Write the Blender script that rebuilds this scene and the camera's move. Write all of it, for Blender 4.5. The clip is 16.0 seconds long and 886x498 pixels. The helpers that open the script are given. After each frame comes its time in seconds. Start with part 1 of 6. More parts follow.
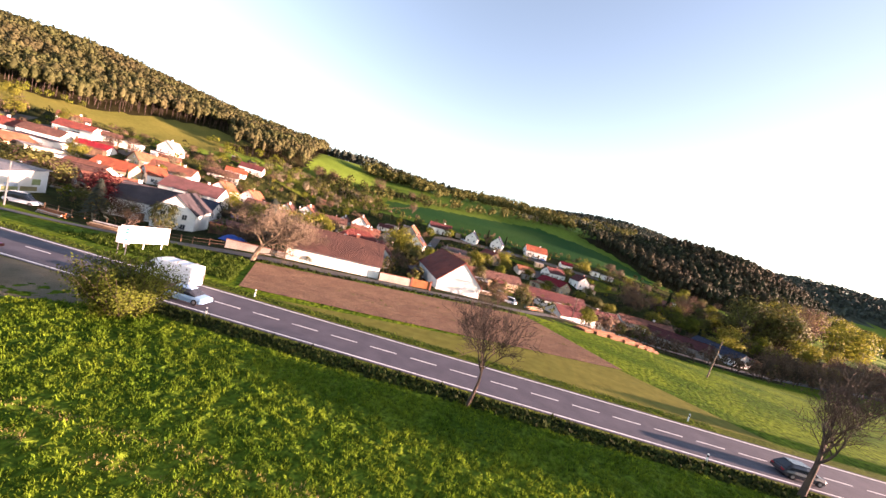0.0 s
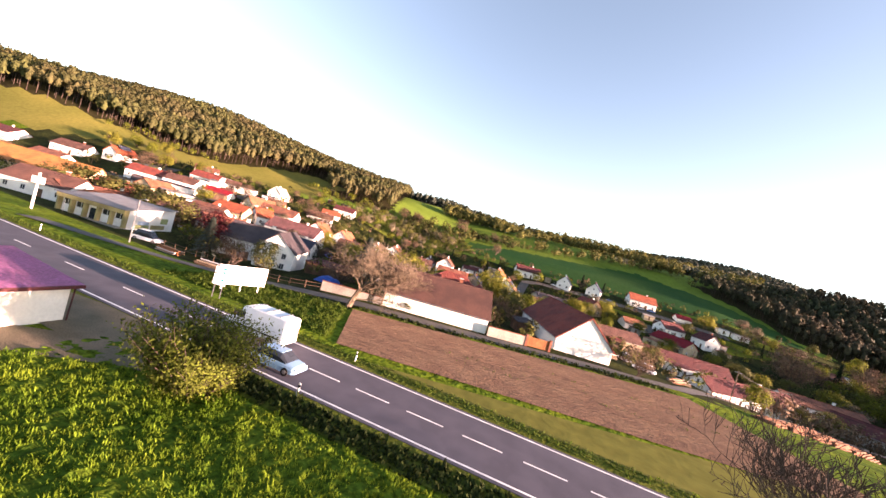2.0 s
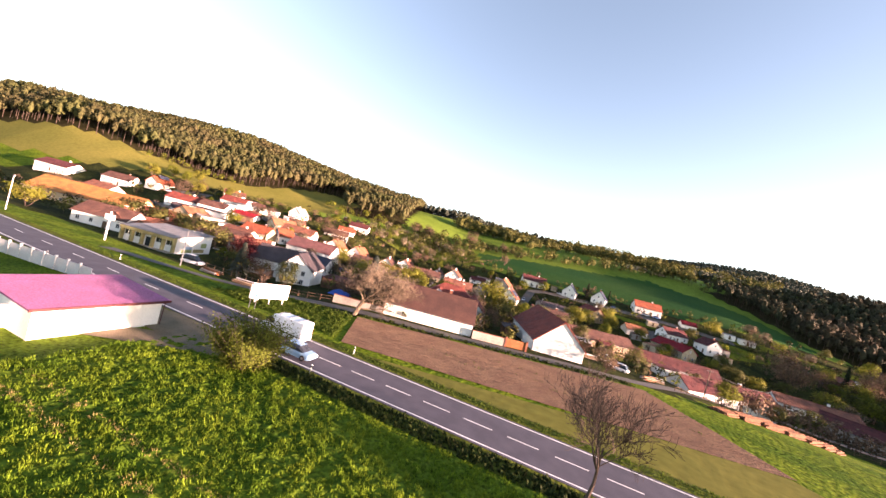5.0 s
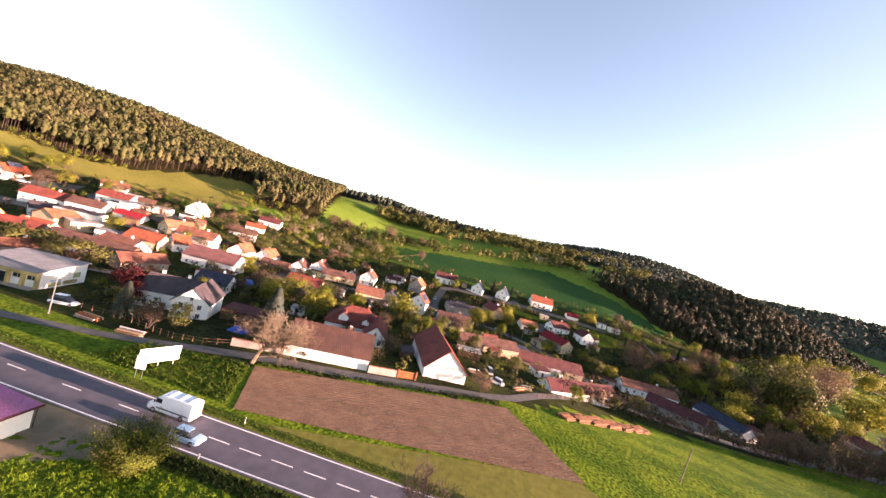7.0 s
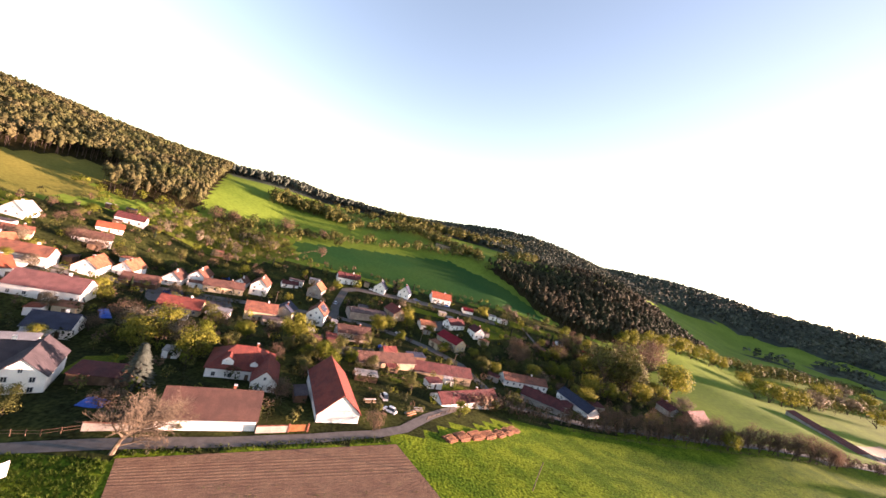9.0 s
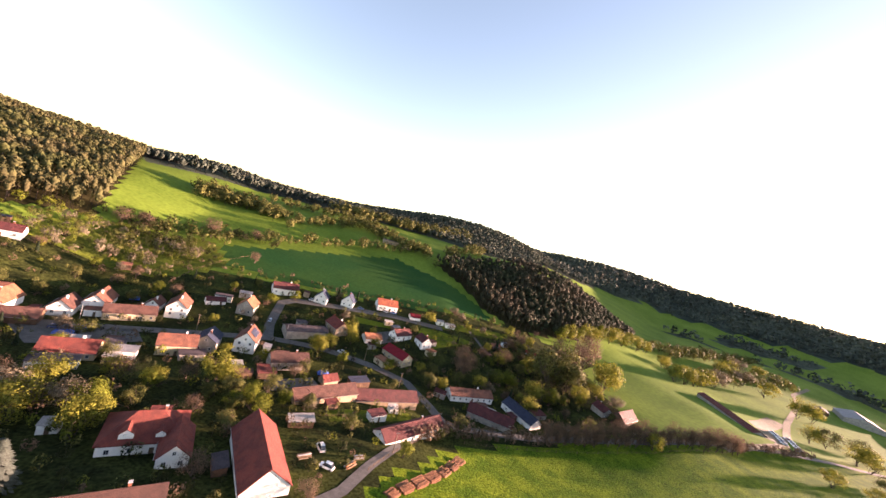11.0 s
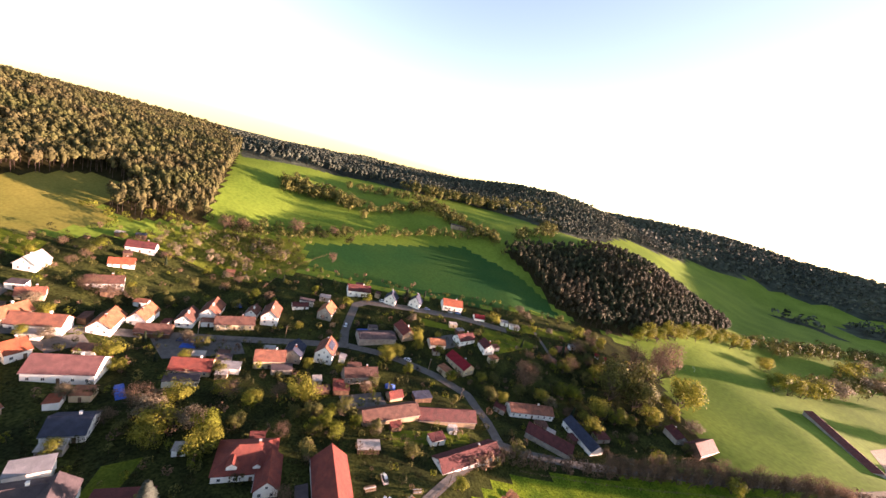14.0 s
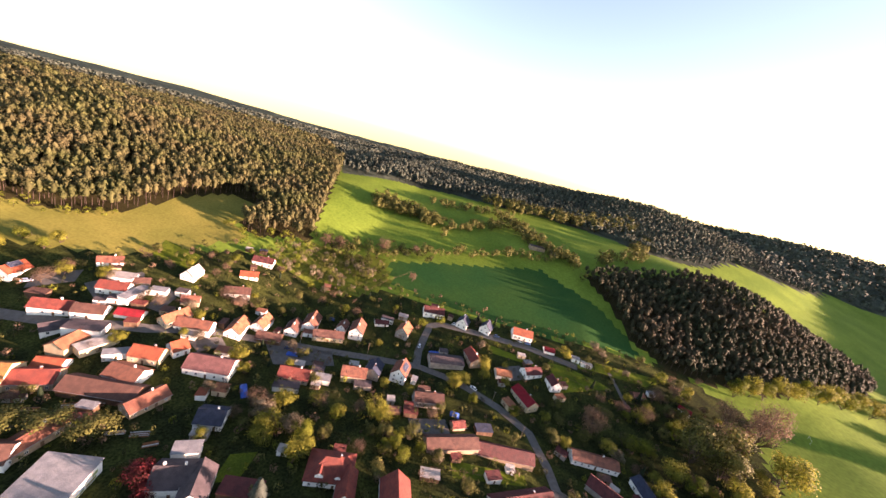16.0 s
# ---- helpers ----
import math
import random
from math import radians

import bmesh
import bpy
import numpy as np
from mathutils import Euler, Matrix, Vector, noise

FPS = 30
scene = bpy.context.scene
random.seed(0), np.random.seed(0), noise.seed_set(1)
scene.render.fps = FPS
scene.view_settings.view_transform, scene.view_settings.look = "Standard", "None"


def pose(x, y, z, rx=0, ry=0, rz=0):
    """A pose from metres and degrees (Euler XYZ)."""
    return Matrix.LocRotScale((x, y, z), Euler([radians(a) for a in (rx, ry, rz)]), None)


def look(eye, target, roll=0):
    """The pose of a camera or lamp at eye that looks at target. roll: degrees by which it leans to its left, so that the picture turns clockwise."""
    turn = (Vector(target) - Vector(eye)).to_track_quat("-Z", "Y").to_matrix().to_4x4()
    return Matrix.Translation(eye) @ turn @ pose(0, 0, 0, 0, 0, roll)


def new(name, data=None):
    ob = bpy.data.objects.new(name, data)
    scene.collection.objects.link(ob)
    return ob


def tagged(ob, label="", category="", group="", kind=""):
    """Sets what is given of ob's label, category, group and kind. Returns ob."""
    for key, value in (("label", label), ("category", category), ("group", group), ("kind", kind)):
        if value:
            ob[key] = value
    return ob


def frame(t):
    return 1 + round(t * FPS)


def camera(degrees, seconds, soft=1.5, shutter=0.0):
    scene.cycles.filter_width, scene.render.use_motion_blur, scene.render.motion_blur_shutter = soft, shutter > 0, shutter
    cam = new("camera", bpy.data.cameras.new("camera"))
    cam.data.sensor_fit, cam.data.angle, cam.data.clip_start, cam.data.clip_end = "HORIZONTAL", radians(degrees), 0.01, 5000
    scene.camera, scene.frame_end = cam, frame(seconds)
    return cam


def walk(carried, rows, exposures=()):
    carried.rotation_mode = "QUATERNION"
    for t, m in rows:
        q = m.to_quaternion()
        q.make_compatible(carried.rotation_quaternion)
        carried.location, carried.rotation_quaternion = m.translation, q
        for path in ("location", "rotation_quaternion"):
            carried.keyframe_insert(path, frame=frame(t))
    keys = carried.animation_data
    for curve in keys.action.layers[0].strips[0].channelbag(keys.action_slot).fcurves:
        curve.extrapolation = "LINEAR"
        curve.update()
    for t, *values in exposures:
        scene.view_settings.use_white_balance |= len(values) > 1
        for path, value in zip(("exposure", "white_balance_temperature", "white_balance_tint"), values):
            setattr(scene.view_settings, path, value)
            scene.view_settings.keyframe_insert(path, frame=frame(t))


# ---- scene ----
# ---------------- camera and its way ----------------
cam = camera(103.8, 16.0, soft=1.5)


def seen_from(x, y, z, yaw, pitch, roll):
    """A pose: eye, heading (to the left from +y), pitch (up) and lean, in degrees."""
    a, p = radians(yaw), radians(pitch)
    way = Vector((-math.sin(a) * math.cos(p), math.cos(a) * math.cos(p), math.sin(p)))
    return look((x, y, z), Vector((x, y, z)) + way, roll)


walk(cam, [
    (0, seen_from(22.45, -36.55, 15.33, 1.81, -4.48, 15.44)),
    (0.5, seen_from(21.06, -33.15, 15.10, 2.41, -4.54, 15.33)),
    (1, seen_from(19.76, -30.76, 15.17, 3.74, -4.51, 15.27)),
    (1.5, seen_from(18.37, -30.03, 15.42, 8.24, -3.89, 15.08)),
    (2, seen_from(13.66, -25.45, 13.22, 15.20, -1.12, 15.99)),
    (2.5, seen_from(15.60, -25.09, 13.51, 22.58, 0.88, 16.03)),
    (3, seen_from(15.40, -24.00, 14.50, 23.64, -0.86, 16.26)),
    (5.5, seen_from(23.42, -38.58, 17.47, 15.96, -0.09, 14.34)),
    (6, seen_from(24.72, -41.14, 21.74, 12.98, -0.27, 14.36)),
    (6.5, seen_from(25.35, -42.00, 27.09, 9.24, -0.60, 14.91)),
    (7, seen_from(25.66, -42.20, 32.65, 5.74, -0.97, 15.62)),
    (7.5, seen_from(25.58, -44.20, 38.60, 1.61, -1.34, 16.16)),
    (8, seen_from(25.33, -43.19, 43.32, -2.42, -1.51, 16.20)),
    (8.5, seen_from(25.05, -44.31, 47.66, -6.42, -1.37, 16.13)),
    (9, seen_from(24.10, -45.29, 52.66, -9.98, -1.41, 16.23)),
    (9.5, seen_from(23.45, -45.35, 58.72, -13.06, -1.87, 16.51)),
    (10, seen_from(23.02, -43.17, 62.74, -15.49, -1.88, 16.67)),
    (12.5, seen_from(23.19, -31.01, 83.67, -20.95, -5.64, 16.48)),
    (13, seen_from(22.57, -30.82, 89.80, -17.79, -8.72, 15.91)),
    (13.5, seen_from(21.75, -31.64, 95.22, -13.74, -10.63, 15.57)),
    (14, seen_from(21.19, -30.84, 100.70, -9.17, -12.11, 15.58)),
    (14.5, seen_from(20.21, -31.10, 105.69, -4.94, -13.08, 15.69)),
    (15, seen_from(19.36, -32.32, 111.16, -1.43, -13.96, 15.83)),
    (15.5, seen_from(19.05, -34.21, 117.28, 1.51, -14.86, 16.04)),
    (16, seen_from(18.67, -35.13, 123.12, 3.80, -15.87, 16.22)),
], exposures=((0, 3.15, 7150, 24), (16, 3.15, 7150, 24)))

# ---------------- sky and sun ----------------
SUN_FROM, SUN_UP = 0.0, 5.8          # degrees from +x towards +y; degrees over the horizon
world = bpy.data.worlds.new("sky")
scene.world = world
world.use_nodes = True
wn = world.node_tree.nodes
sky = wn.new("ShaderNodeTexSky")
sky.sky_type = "NISHITA"
sky.sun_disc = False
sky.sun_elevation = radians(SUN_UP)
sky.sun_rotation = radians(90 - SUN_FROM)
sky.air_density, sky.dust_density, sky.ozone_density = 0.68, 0.6, 0.35
sky.altitude = 400
wn["Background"].inputs["Strength"].default_value = 0.078
world.node_tree.links.new(sky.outputs[0], wn["Background"].inputs[0])
sun_data = bpy.data.lights.new("sun", "SUN")
sun_data.energy, sun_data.angle, sun_data.color = 5.0, radians(0.6), (1.0, 0.69, 0.56)
sun = new("sun", sun_data)
_s = Vector((math.cos(radians(SUN_FROM)) * math.cos(radians(SUN_UP)), math.sin(radians(SUN_FROM)) * math.cos(radians(SUN_UP)), math.sin(radians(SUN_UP))))
sun.matrix_basis = look(_s * 200, (0, 0, 0))

# ---------------- materials ----------------


def material(name, colour, rough=0.85, scale=1.0, vary=0.25, grain=12.0, bump=0.2, metal=0.0, second=None, island=0.0, wave=None, detail=6.0, spec=0.15, thin=0.0):
    """Colour with two scales of variation and a fine relief. second: a colour for broad patches. wave: (size, axis) ribs."""
    m = bpy.data.materials.new(name)
    m.use_nodes = True
    t = m.node_tree
    n, link = t.nodes, t.links.new
    b = n["Principled BSDF"]
    b.inputs["Roughness"].default_value, b.inputs["Metallic"].default_value = rough, metal
    b.inputs["Specular IOR Level"].default_value = spec
    at = n.new("ShaderNodeTexCoord")
    broad = n.new("ShaderNodeTexNoise")
    broad.inputs["Scale"].default_value, broad.inputs["Detail"].default_value = scale, detail
    fine = n.new("ShaderNodeTexNoise")
    fine.inputs["Scale"].default_value, fine.inputs["Detail"].default_value = grain, 4.0
    geo = n.new("ShaderNodeNewGeometry")
    for q in (broad, fine):
        link(geo.outputs["Position"], q.inputs["Vector"])
    r1 = n.new("ShaderNodeValToRGB")
    other = second or tuple(c * 0.6 for c in colour)
    r1.color_ramp.elements[0].position, r1.color_ramp.elements[1].position = 0.38, 0.64
    r1.color_ramp.elements[0].color, r1.color_ramp.elements[1].color = (*other, 1), (*colour, 1)
    link(broad.outputs["Fac"], r1.inputs["Fac"])
    mul = n.new("ShaderNodeMix")
    mul.data_type, mul.blend_type = "RGBA", "MULTIPLY"
    mul.inputs[0].default_value = 1.0
    r2 = n.new("ShaderNodeMapRange")
    r2.inputs["From Min"].default_value, r2.inputs["From Max"].default_value = 0.3, 0.7
    r2.inputs["To Min"].default_value, r2.inputs["To Max"].default_value = 1 - vary, 1 + vary
    link(fine.outputs["Fac"], r2.inputs["Value"])
    link(r1.outputs["Color"], mul.inputs[6])
    link(r2.outputs["Result"], mul.inputs[7])
    last = mul.outputs[2]
    if island:
        who = n.new("ShaderNodeMapRange")
        who.inputs["To Min"].default_value, who.inputs["To Max"].default_value = 1 - island, 1 + island
        link(geo.outputs["Random Per Island"], who.inputs["Value"])
        mul2 = n.new("ShaderNodeMix")
        mul2.data_type, mul2.blend_type = "RGBA", "MULTIPLY"
        mul2.inputs[0].default_value = 1.0
        link(last, mul2.inputs[6])
        link(who.outputs["Result"], mul2.inputs[7])
        last = mul2.outputs[2]
    link(last, b.inputs["Base Color"])
    if thin:
        through_leaf = n.new("ShaderNodeBsdfTranslucent")
        both = n.new("ShaderNodeMixShader")
        both.inputs[0].default_value = thin
        link(last, through_leaf.inputs["Color"])
        link(b.outputs[0], both.inputs[1])
        link(through_leaf.outputs[0], both.inputs[2])
        link(both.outputs[0], n["Material Output"].inputs["Surface"])
    if bump or wave:
        bp = n.new("ShaderNodeBump")
        bp.inputs["Strength"].default_value = 1.0
        bp.inputs["Distance"].default_value = bump
        if wave:
            w = n.new("ShaderNodeTexWave")
            w.bands_direction = wave[1]
            w.inputs["Scale"].default_value = wave[0]
            w.inputs["Distortion"].default_value = 0.4
            link(at.outputs["Object"], w.inputs["Vector"])
            link(w.outputs["Fac"], bp.inputs["Height"])
        else:
            link(fine.outputs["Fac"], bp.inputs["Height"])
        link(bp.outputs["Normal"], b.inputs["Normal"])
    return m


GRASS = material("meadow_grass", (0.105, 0.145, 0.012), 0.9, 0.12, 0.6, 1.5, 0.2, second=(0.05, 0.09, 0.008), spec=0.02)
SWARD = material("meadow_sward", (0.085, 0.125, 0.012), 0.9, 0.12, 0.6, 3.0, 0.12, second=(0.04, 0.075, 0.008), spec=0.02)
VERGE = material("verge_grass", (0.09, 0.105, 0.018), 0.9, 0.25, 0.4, 3.0, 0.15, second=(0.055, 0.07, 0.011), spec=0.02)
PASTURE = material("pasture_grass", (0.115, 0.17, 0.026), 0.9, 0.02, 0.2, 0.4, 0.1, second=(0.085, 0.135, 0.02), spec=0.02)
CROP = material("green_crop", (0.016, 0.055, 0.016), 0.9, 0.02, 0.15, 0.6, 0.05, second=(0.026, 0.065, 0.016), spec=0.02)
ORCHARD = material("orchard_grass", (0.11, 0.135, 0.02), 0.9, 0.05, 0.4, 1.2, 0.1, second=(0.055, 0.07, 0.013), spec=0.02)
LAWN = material("lawn", (0.1, 0.125, 0.014), 0.9, 0.08, 0.3, 1.5, 0.05, second=(0.05, 0.07, 0.01), spec=0.02)
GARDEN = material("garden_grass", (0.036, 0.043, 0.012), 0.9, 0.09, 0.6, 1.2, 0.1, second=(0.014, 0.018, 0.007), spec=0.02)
STUBBLE = material("dry_grass_field", (0.155, 0.142, 0.036), 0.9, 0.03, 0.15, 0.7, 0.05, second=(0.115, 0.115, 0.028), spec=0.02)
SOIL = material("ploughed_soil", (0.1457, 0.0961, 0.0651), 0.95, 0.35, 0.25, 5.0, 0.08, second=(0.1178, 0.0744, 0.0527), spec=0.02)
FLOOR = material("forest_floor", (0.031, 0.0279, 0.0124), 0.95, 0.1, 0.3, 1.0, 0.1, spec=0.02)
# Greyer and lighter than near woods: distance haze is put into this colour.
FAR = material("hazed_far_woodland", (0.055, 0.068, 0.05), 0.95, 0.006, 0.5, 0.05, 3.0, second=(0.023, 0.031, 0.025), spec=0.02)
ASPHALT = material("asphalt", (0.09, 0.085, 0.104), 0.8, 0.5, 0.15, 20, 0.01, second=(0.072, 0.068, 0.084))
LANE = material("worn_asphalt", (0.0992, 0.0961, 0.093), 0.85, 0.6, 0.2, 15, 0.01, second=(0.0744, 0.0713, 0.0682))
GRAVEL = material("gravel_and_dirt", (0.155, 0.124, 0.0868), 0.95, 0.4, 0.3, 12, 0.03, second=(0.1054, 0.093, 0.062))
PAINT = material("road_paint", (0.75, 0.75, 0.74), 0.6, 2.0, 0.15, 20, 0.0, second=(0.6, 0.6, 0.6))


def roof_material(name, colour, dark):
    return material(name, colour, 0.75, 0.5, 0.25, 6.0, 0.05, second=dark, wave=(2.6, "X"))


ROOF = {
    "red": roof_material("red_tile", (0.17, 0.042, 0.032), (0.115, 0.032, 0.027)),
    "orange": roof_material("orange_tile", (0.25, 0.07, 0.035), (0.18, 0.05, 0.028)),
    "brick": roof_material("weathered_clay_tile", (0.18, 0.075, 0.05), (0.115, 0.05, 0.037)),
    "tan": roof_material("pale_clay_tile", (0.2595, 0.108, 0.0592), (0.1635, 0.069, 0.0398)),
    "brown": roof_material("brown_tile", (0.1, 0.05, 0.04), (0.066, 0.034, 0.028)),
    "umber": roof_material("dark_brown_tile", (0.068, 0.034, 0.028), (0.046, 0.024, 0.021)),
    "maroon": roof_material("maroon_tile", (0.0915, 0.027, 0.027), (0.0592, 0.0195, 0.021)),
    "mauve": roof_material("mauve_tile", (0.1297, 0.0592, 0.0592), (0.0938, 0.0442, 0.0442)),
    "crimson": roof_material("crimson_sheet", (0.2055, 0.0105, 0.0188), (0.1485, 0.0097, 0.015)),
    "rust": roof_material("rust_red_sheet", (0.14, 0.036, 0.03), (0.09, 0.027, 0.024)),
    "slate": roof_material("slate_grey", (0.07, 0.056, 0.062), (0.048, 0.039, 0.044)),
    "navy": roof_material("blue_grey_sheet", (0.0323, 0.0405, 0.0705), (0.0248, 0.03, 0.0495)),
    "metal": roof_material("grey_sheet", (0.1943, 0.1995, 0.216), (0.1485, 0.1537, 0.168)),
    "ochre": roof_material("ochre_tile", (0.2805, 0.135, 0.0435), (0.2078, 0.0938, 0.0345)),
    "pale": roof_material("pale_sheet", (0.3345, 0.3135, 0.297), (0.2573, 0.2378, 0.228)),
    "magenta": roof_material("magenta_sheet", (0.3, 0.11, 0.23), (0.27, 0.1, 0.2)),
}
WALL = {
    "ochre_paint": material("ochre_paint", (0.38, 0.32, 0.15), 0.8, 0.4, 0.1, 5, 0.01),
    "sage_paint": material("sage_paint", (0.32, 0.36, 0.16), 0.8, 0.6, 0.2, 5, 0.01),
    "sky_paint": material("sky_paint", (0.4, 0.5, 0.62), 0.8, 0.6, 0.2, 5, 0.01),
    "white": material("white_render", (0.80, 0.78, 0.74), 0.85, 0.4, 0.06, 5, 0.02, second=(0.70, 0.68, 0.63)),
    "cream": material("cream_render", (0.4752, 0.3888, 0.2592), 0.85, 0.4, 0.1, 5, 0.02, second=(0.4032, 0.324, 0.216)),
    "tan": material("bare_plaster", (0.3456, 0.2592, 0.1728), 0.9, 0.5, 0.2, 5, 0.03, second=(0.2592, 0.1944, 0.1368)),
    "stone": material("grey_plaster", (0.3024, 0.2736, 0.2376), 0.9, 0.5, 0.2, 5, 0.03, second=(0.216, 0.1944, 0.1728)),
    "wood": material("dark_boards", (0.1152, 0.0684, 0.0432), 0.85, 0.6, 0.3, 8, 0.03, second=(0.072, 0.0432, 0.0288)),
}
FRAME = material("window_frame_white", (0.75, 0.75, 0.73), 0.5, 1.0, 0.05, 10, 0.0)
GLASS = material("window_glass_dark", (0.03, 0.035, 0.045), 0.08, 1.0, 0.1, 3, 0.0, spec=0.6)
WOOD = material("weathered_wood", (0.155, 0.0992, 0.062), 0.85, 1.0, 0.3, 12, 0.02, second=(0.0992, 0.062, 0.0434))
GATE = material("orange_stained_wood", (0.2604, 0.1054, 0.0434), 0.8, 1.0, 0.25, 12, 0.02, second=(0.186, 0.0744, 0.031))
BRICKM = material("brick_red", (0.2232, 0.0868, 0.0558), 0.9, 1.0, 0.3, 12, 0.03)
CONCRETE = material("pale_concrete", (0.50, 0.50, 0.50), 0.9, 0.5, 0.15, 10, 0.02, second=(0.42, 0.42, 0.43))
BARK = material("bark", (0.0806, 0.0589, 0.0465), 0.95, 1.5, 0.3, 20, 0.03, second=(0.0558, 0.0403, 0.0341))
PALEBARK = material("pale_bark", (0.186, 0.1426, 0.1054), 0.95, 1.5, 0.3, 20, 0.03, second=(0.124, 0.093, 0.0682))
CUT = material("cut_timber", (0.24, 0.11, 0.06), 0.9, 1.5, 0.4, 10, 0.02, second=(0.13, 0.065, 0.04))
TANBARK = material("tan_bark", (0.15, 0.115, 0.08), 0.95, 1.5, 0.3, 20, 0.03, second=(0.08, 0.06, 0.042))
METAL = material("grey_steel", (0.35, 0.35, 0.36), 0.4, 1.0, 0.1, 10, 0.0, metal=0.8)
BLACK = material("black_rubber", (0.02, 0.02, 0.022), 0.8, 1.0, 0.1, 10, 0.0)
LEAF = {
    "willow": material("willow_leaves", (0.12, 0.15, 0.02), 0.8, 0.6, 0.3, 3, 0, second=(0.075, 0.09, 0.015), island=0.45, thin=0.4),
    "scrub": material("dark_hedge_scrub", (0.0341, 0.036, 0.0099), 0.85, 0.1, 0.3, 3, 0, second=(0.0186, 0.0217, 0.0074), island=0.35, thin=0.25),
    "fresh": material("fresh_leaves", (0.14, 0.155, 0.02), 0.8, 0.3, 0.3, 3, 0, second=(0.07, 0.085, 0.01), island=0.35, thin=0.4),
    "olive": material("olive_leaves", (0.11, 0.108, 0.03), 0.8, 0.3, 0.3, 3, 0, second=(0.06, 0.065, 0.018), island=0.35, thin=0.25),
    "golden": material("golden_leaves", (0.2, 0.195, 0.032), 0.8, 0.3, 0.3, 3, 0, second=(0.12, 0.125, 0.018), island=0.35, thin=0.4),
    "buds": material("budding_twigs", (0.14, 0.097, 0.064), 0.9, 0.3, 0.3, 3, 0, second=(0.105, 0.066, 0.045), island=0.3, thin=0.25),
    "blossom": material("pale_blossom", (0.17, 0.145, 0.1), 0.8, 0.3, 0.3, 3, 0, second=(0.1, 0.08, 0.05), island=0.35, thin=0.25),
    "plum": material("red_plum_leaves", (0.12, 0.016, 0.02), 0.8, 0.3, 0.3, 3, 0, second=(0.0558, 0.0124, 0.0124), island=0.35, thin=0.25),
    "dark": material("dark_conifer_needles", (0.0155, 0.026, 0.0124), 0.85, 0.3, 0.3, 3, 0, second=(0.0112, 0.0186, 0.0087), island=0.35, thin=0.25),
    "spruce": material("silver_spruce_needles", (0.05, 0.06, 0.05), 0.85, 0.3, 0.3, 3, 0, second=(0.026, 0.034, 0.028), island=0.3, thin=0.25),
    "pine": material("pine_needles", (0.066, 0.058, 0.026), 0.85, 0.035, 0.25, 1.2, 0, second=(0.055, 0.06, 0.02), island=0.3, thin=0.15),
    # Lifted like the far ground, with haze mixed into the leaf colour.
    "ridge": material("hazed_far_leaves", (0.06, 0.07, 0.05), 0.9, 0.004, 0.4, 0.03, 0, second=(0.04, 0.05, 0.04), island=0.25),
    "mixed": material("mixed_wood_leaves", (0.044, 0.037, 0.022), 0.85, 0.02, 0.3, 1.2, 0, second=(0.024, 0.031, 0.015), island=0.3, thin=0.08),
    "hedge": material("hedge_leaves", (0.0372, 0.0527, 0.0112), 0.85, 0.3, 0.3, 3, 0, second=(0.0186, 0.0279, 0.0074), island=0.4, thin=0.25),
    "weeds": material("lush_weeds", (0.07, 0.105, 0.013), 0.85, 0.3, 0.3, 3, 0, second=(0.04, 0.07, 0.009), island=0.35, thin=0.4),
    "blade": material("grass_blades", (0.14, 0.2, 0.018), 0.9, 0.25, 0.45, 1.6, 0, second=(0.075, 0.135, 0.012), island=0.3, spec=0.02, thin=0.4),
    "straw": material("dry_grass_blades", (0.28, 0.22, 0.085), 0.9, 0.5, 0.3, 1.6, 0, second=(0.16, 0.15, 0.04), island=0.3, spec=0.02, thin=0.4),
}

# ---------------- small builders ----------------
rnd = random.Random(7)


def mesh_of(name, verts, faces, mat, smooth=False):
    me = bpy.data.meshes.new(name)
    me.from_pydata(verts, [], faces)
    me.materials.append(mat)
    if smooth:
        me.shade_smooth()
    return me


def soften(me, normals):
    """Lets leaves share the rounded shading of their crown."""
    me.shade_smooth()
    me.normals_split_custom_set_from_vertices(normals)
    return me


def part(name, me, parent, label="", m=None):
    ob = new(name, me)
    ob.parent = parent
    if m is not None:
        ob.matrix_basis = m
    if label:
        ob["label"] = label
    return ob


def thing(name, x, y, z, turn=0.0, label="", category="", group="", kind=""):
    ob = new(name)
    ob.empty_display_size = 0.2
    ob.matrix_basis = pose(x, y, z, 0, 0, turn)
    return tagged(ob, label, category, group, kind)


def box_data(x0, y0, z0, x1, y1, z1, verts, faces):
    k = len(verts)
    verts += [(x0, y0, z0), (x1, y0, z0), (x1, y1, z0), (x0, y1, z0), (x0, y0, z1), (x1, y0, z1), (x1, y1, z1), (x0, y1, z1)]
    faces += [(k, k + 3, k + 2, k + 1), (k + 4, k + 5, k + 6, k + 7), (k, k + 1, k + 5, k + 4), (k + 1, k + 2, k + 6, k + 5), (k + 2, k + 3, k + 7, k + 6), (k + 3, k, k + 4, k + 7)]


_boxes = {}


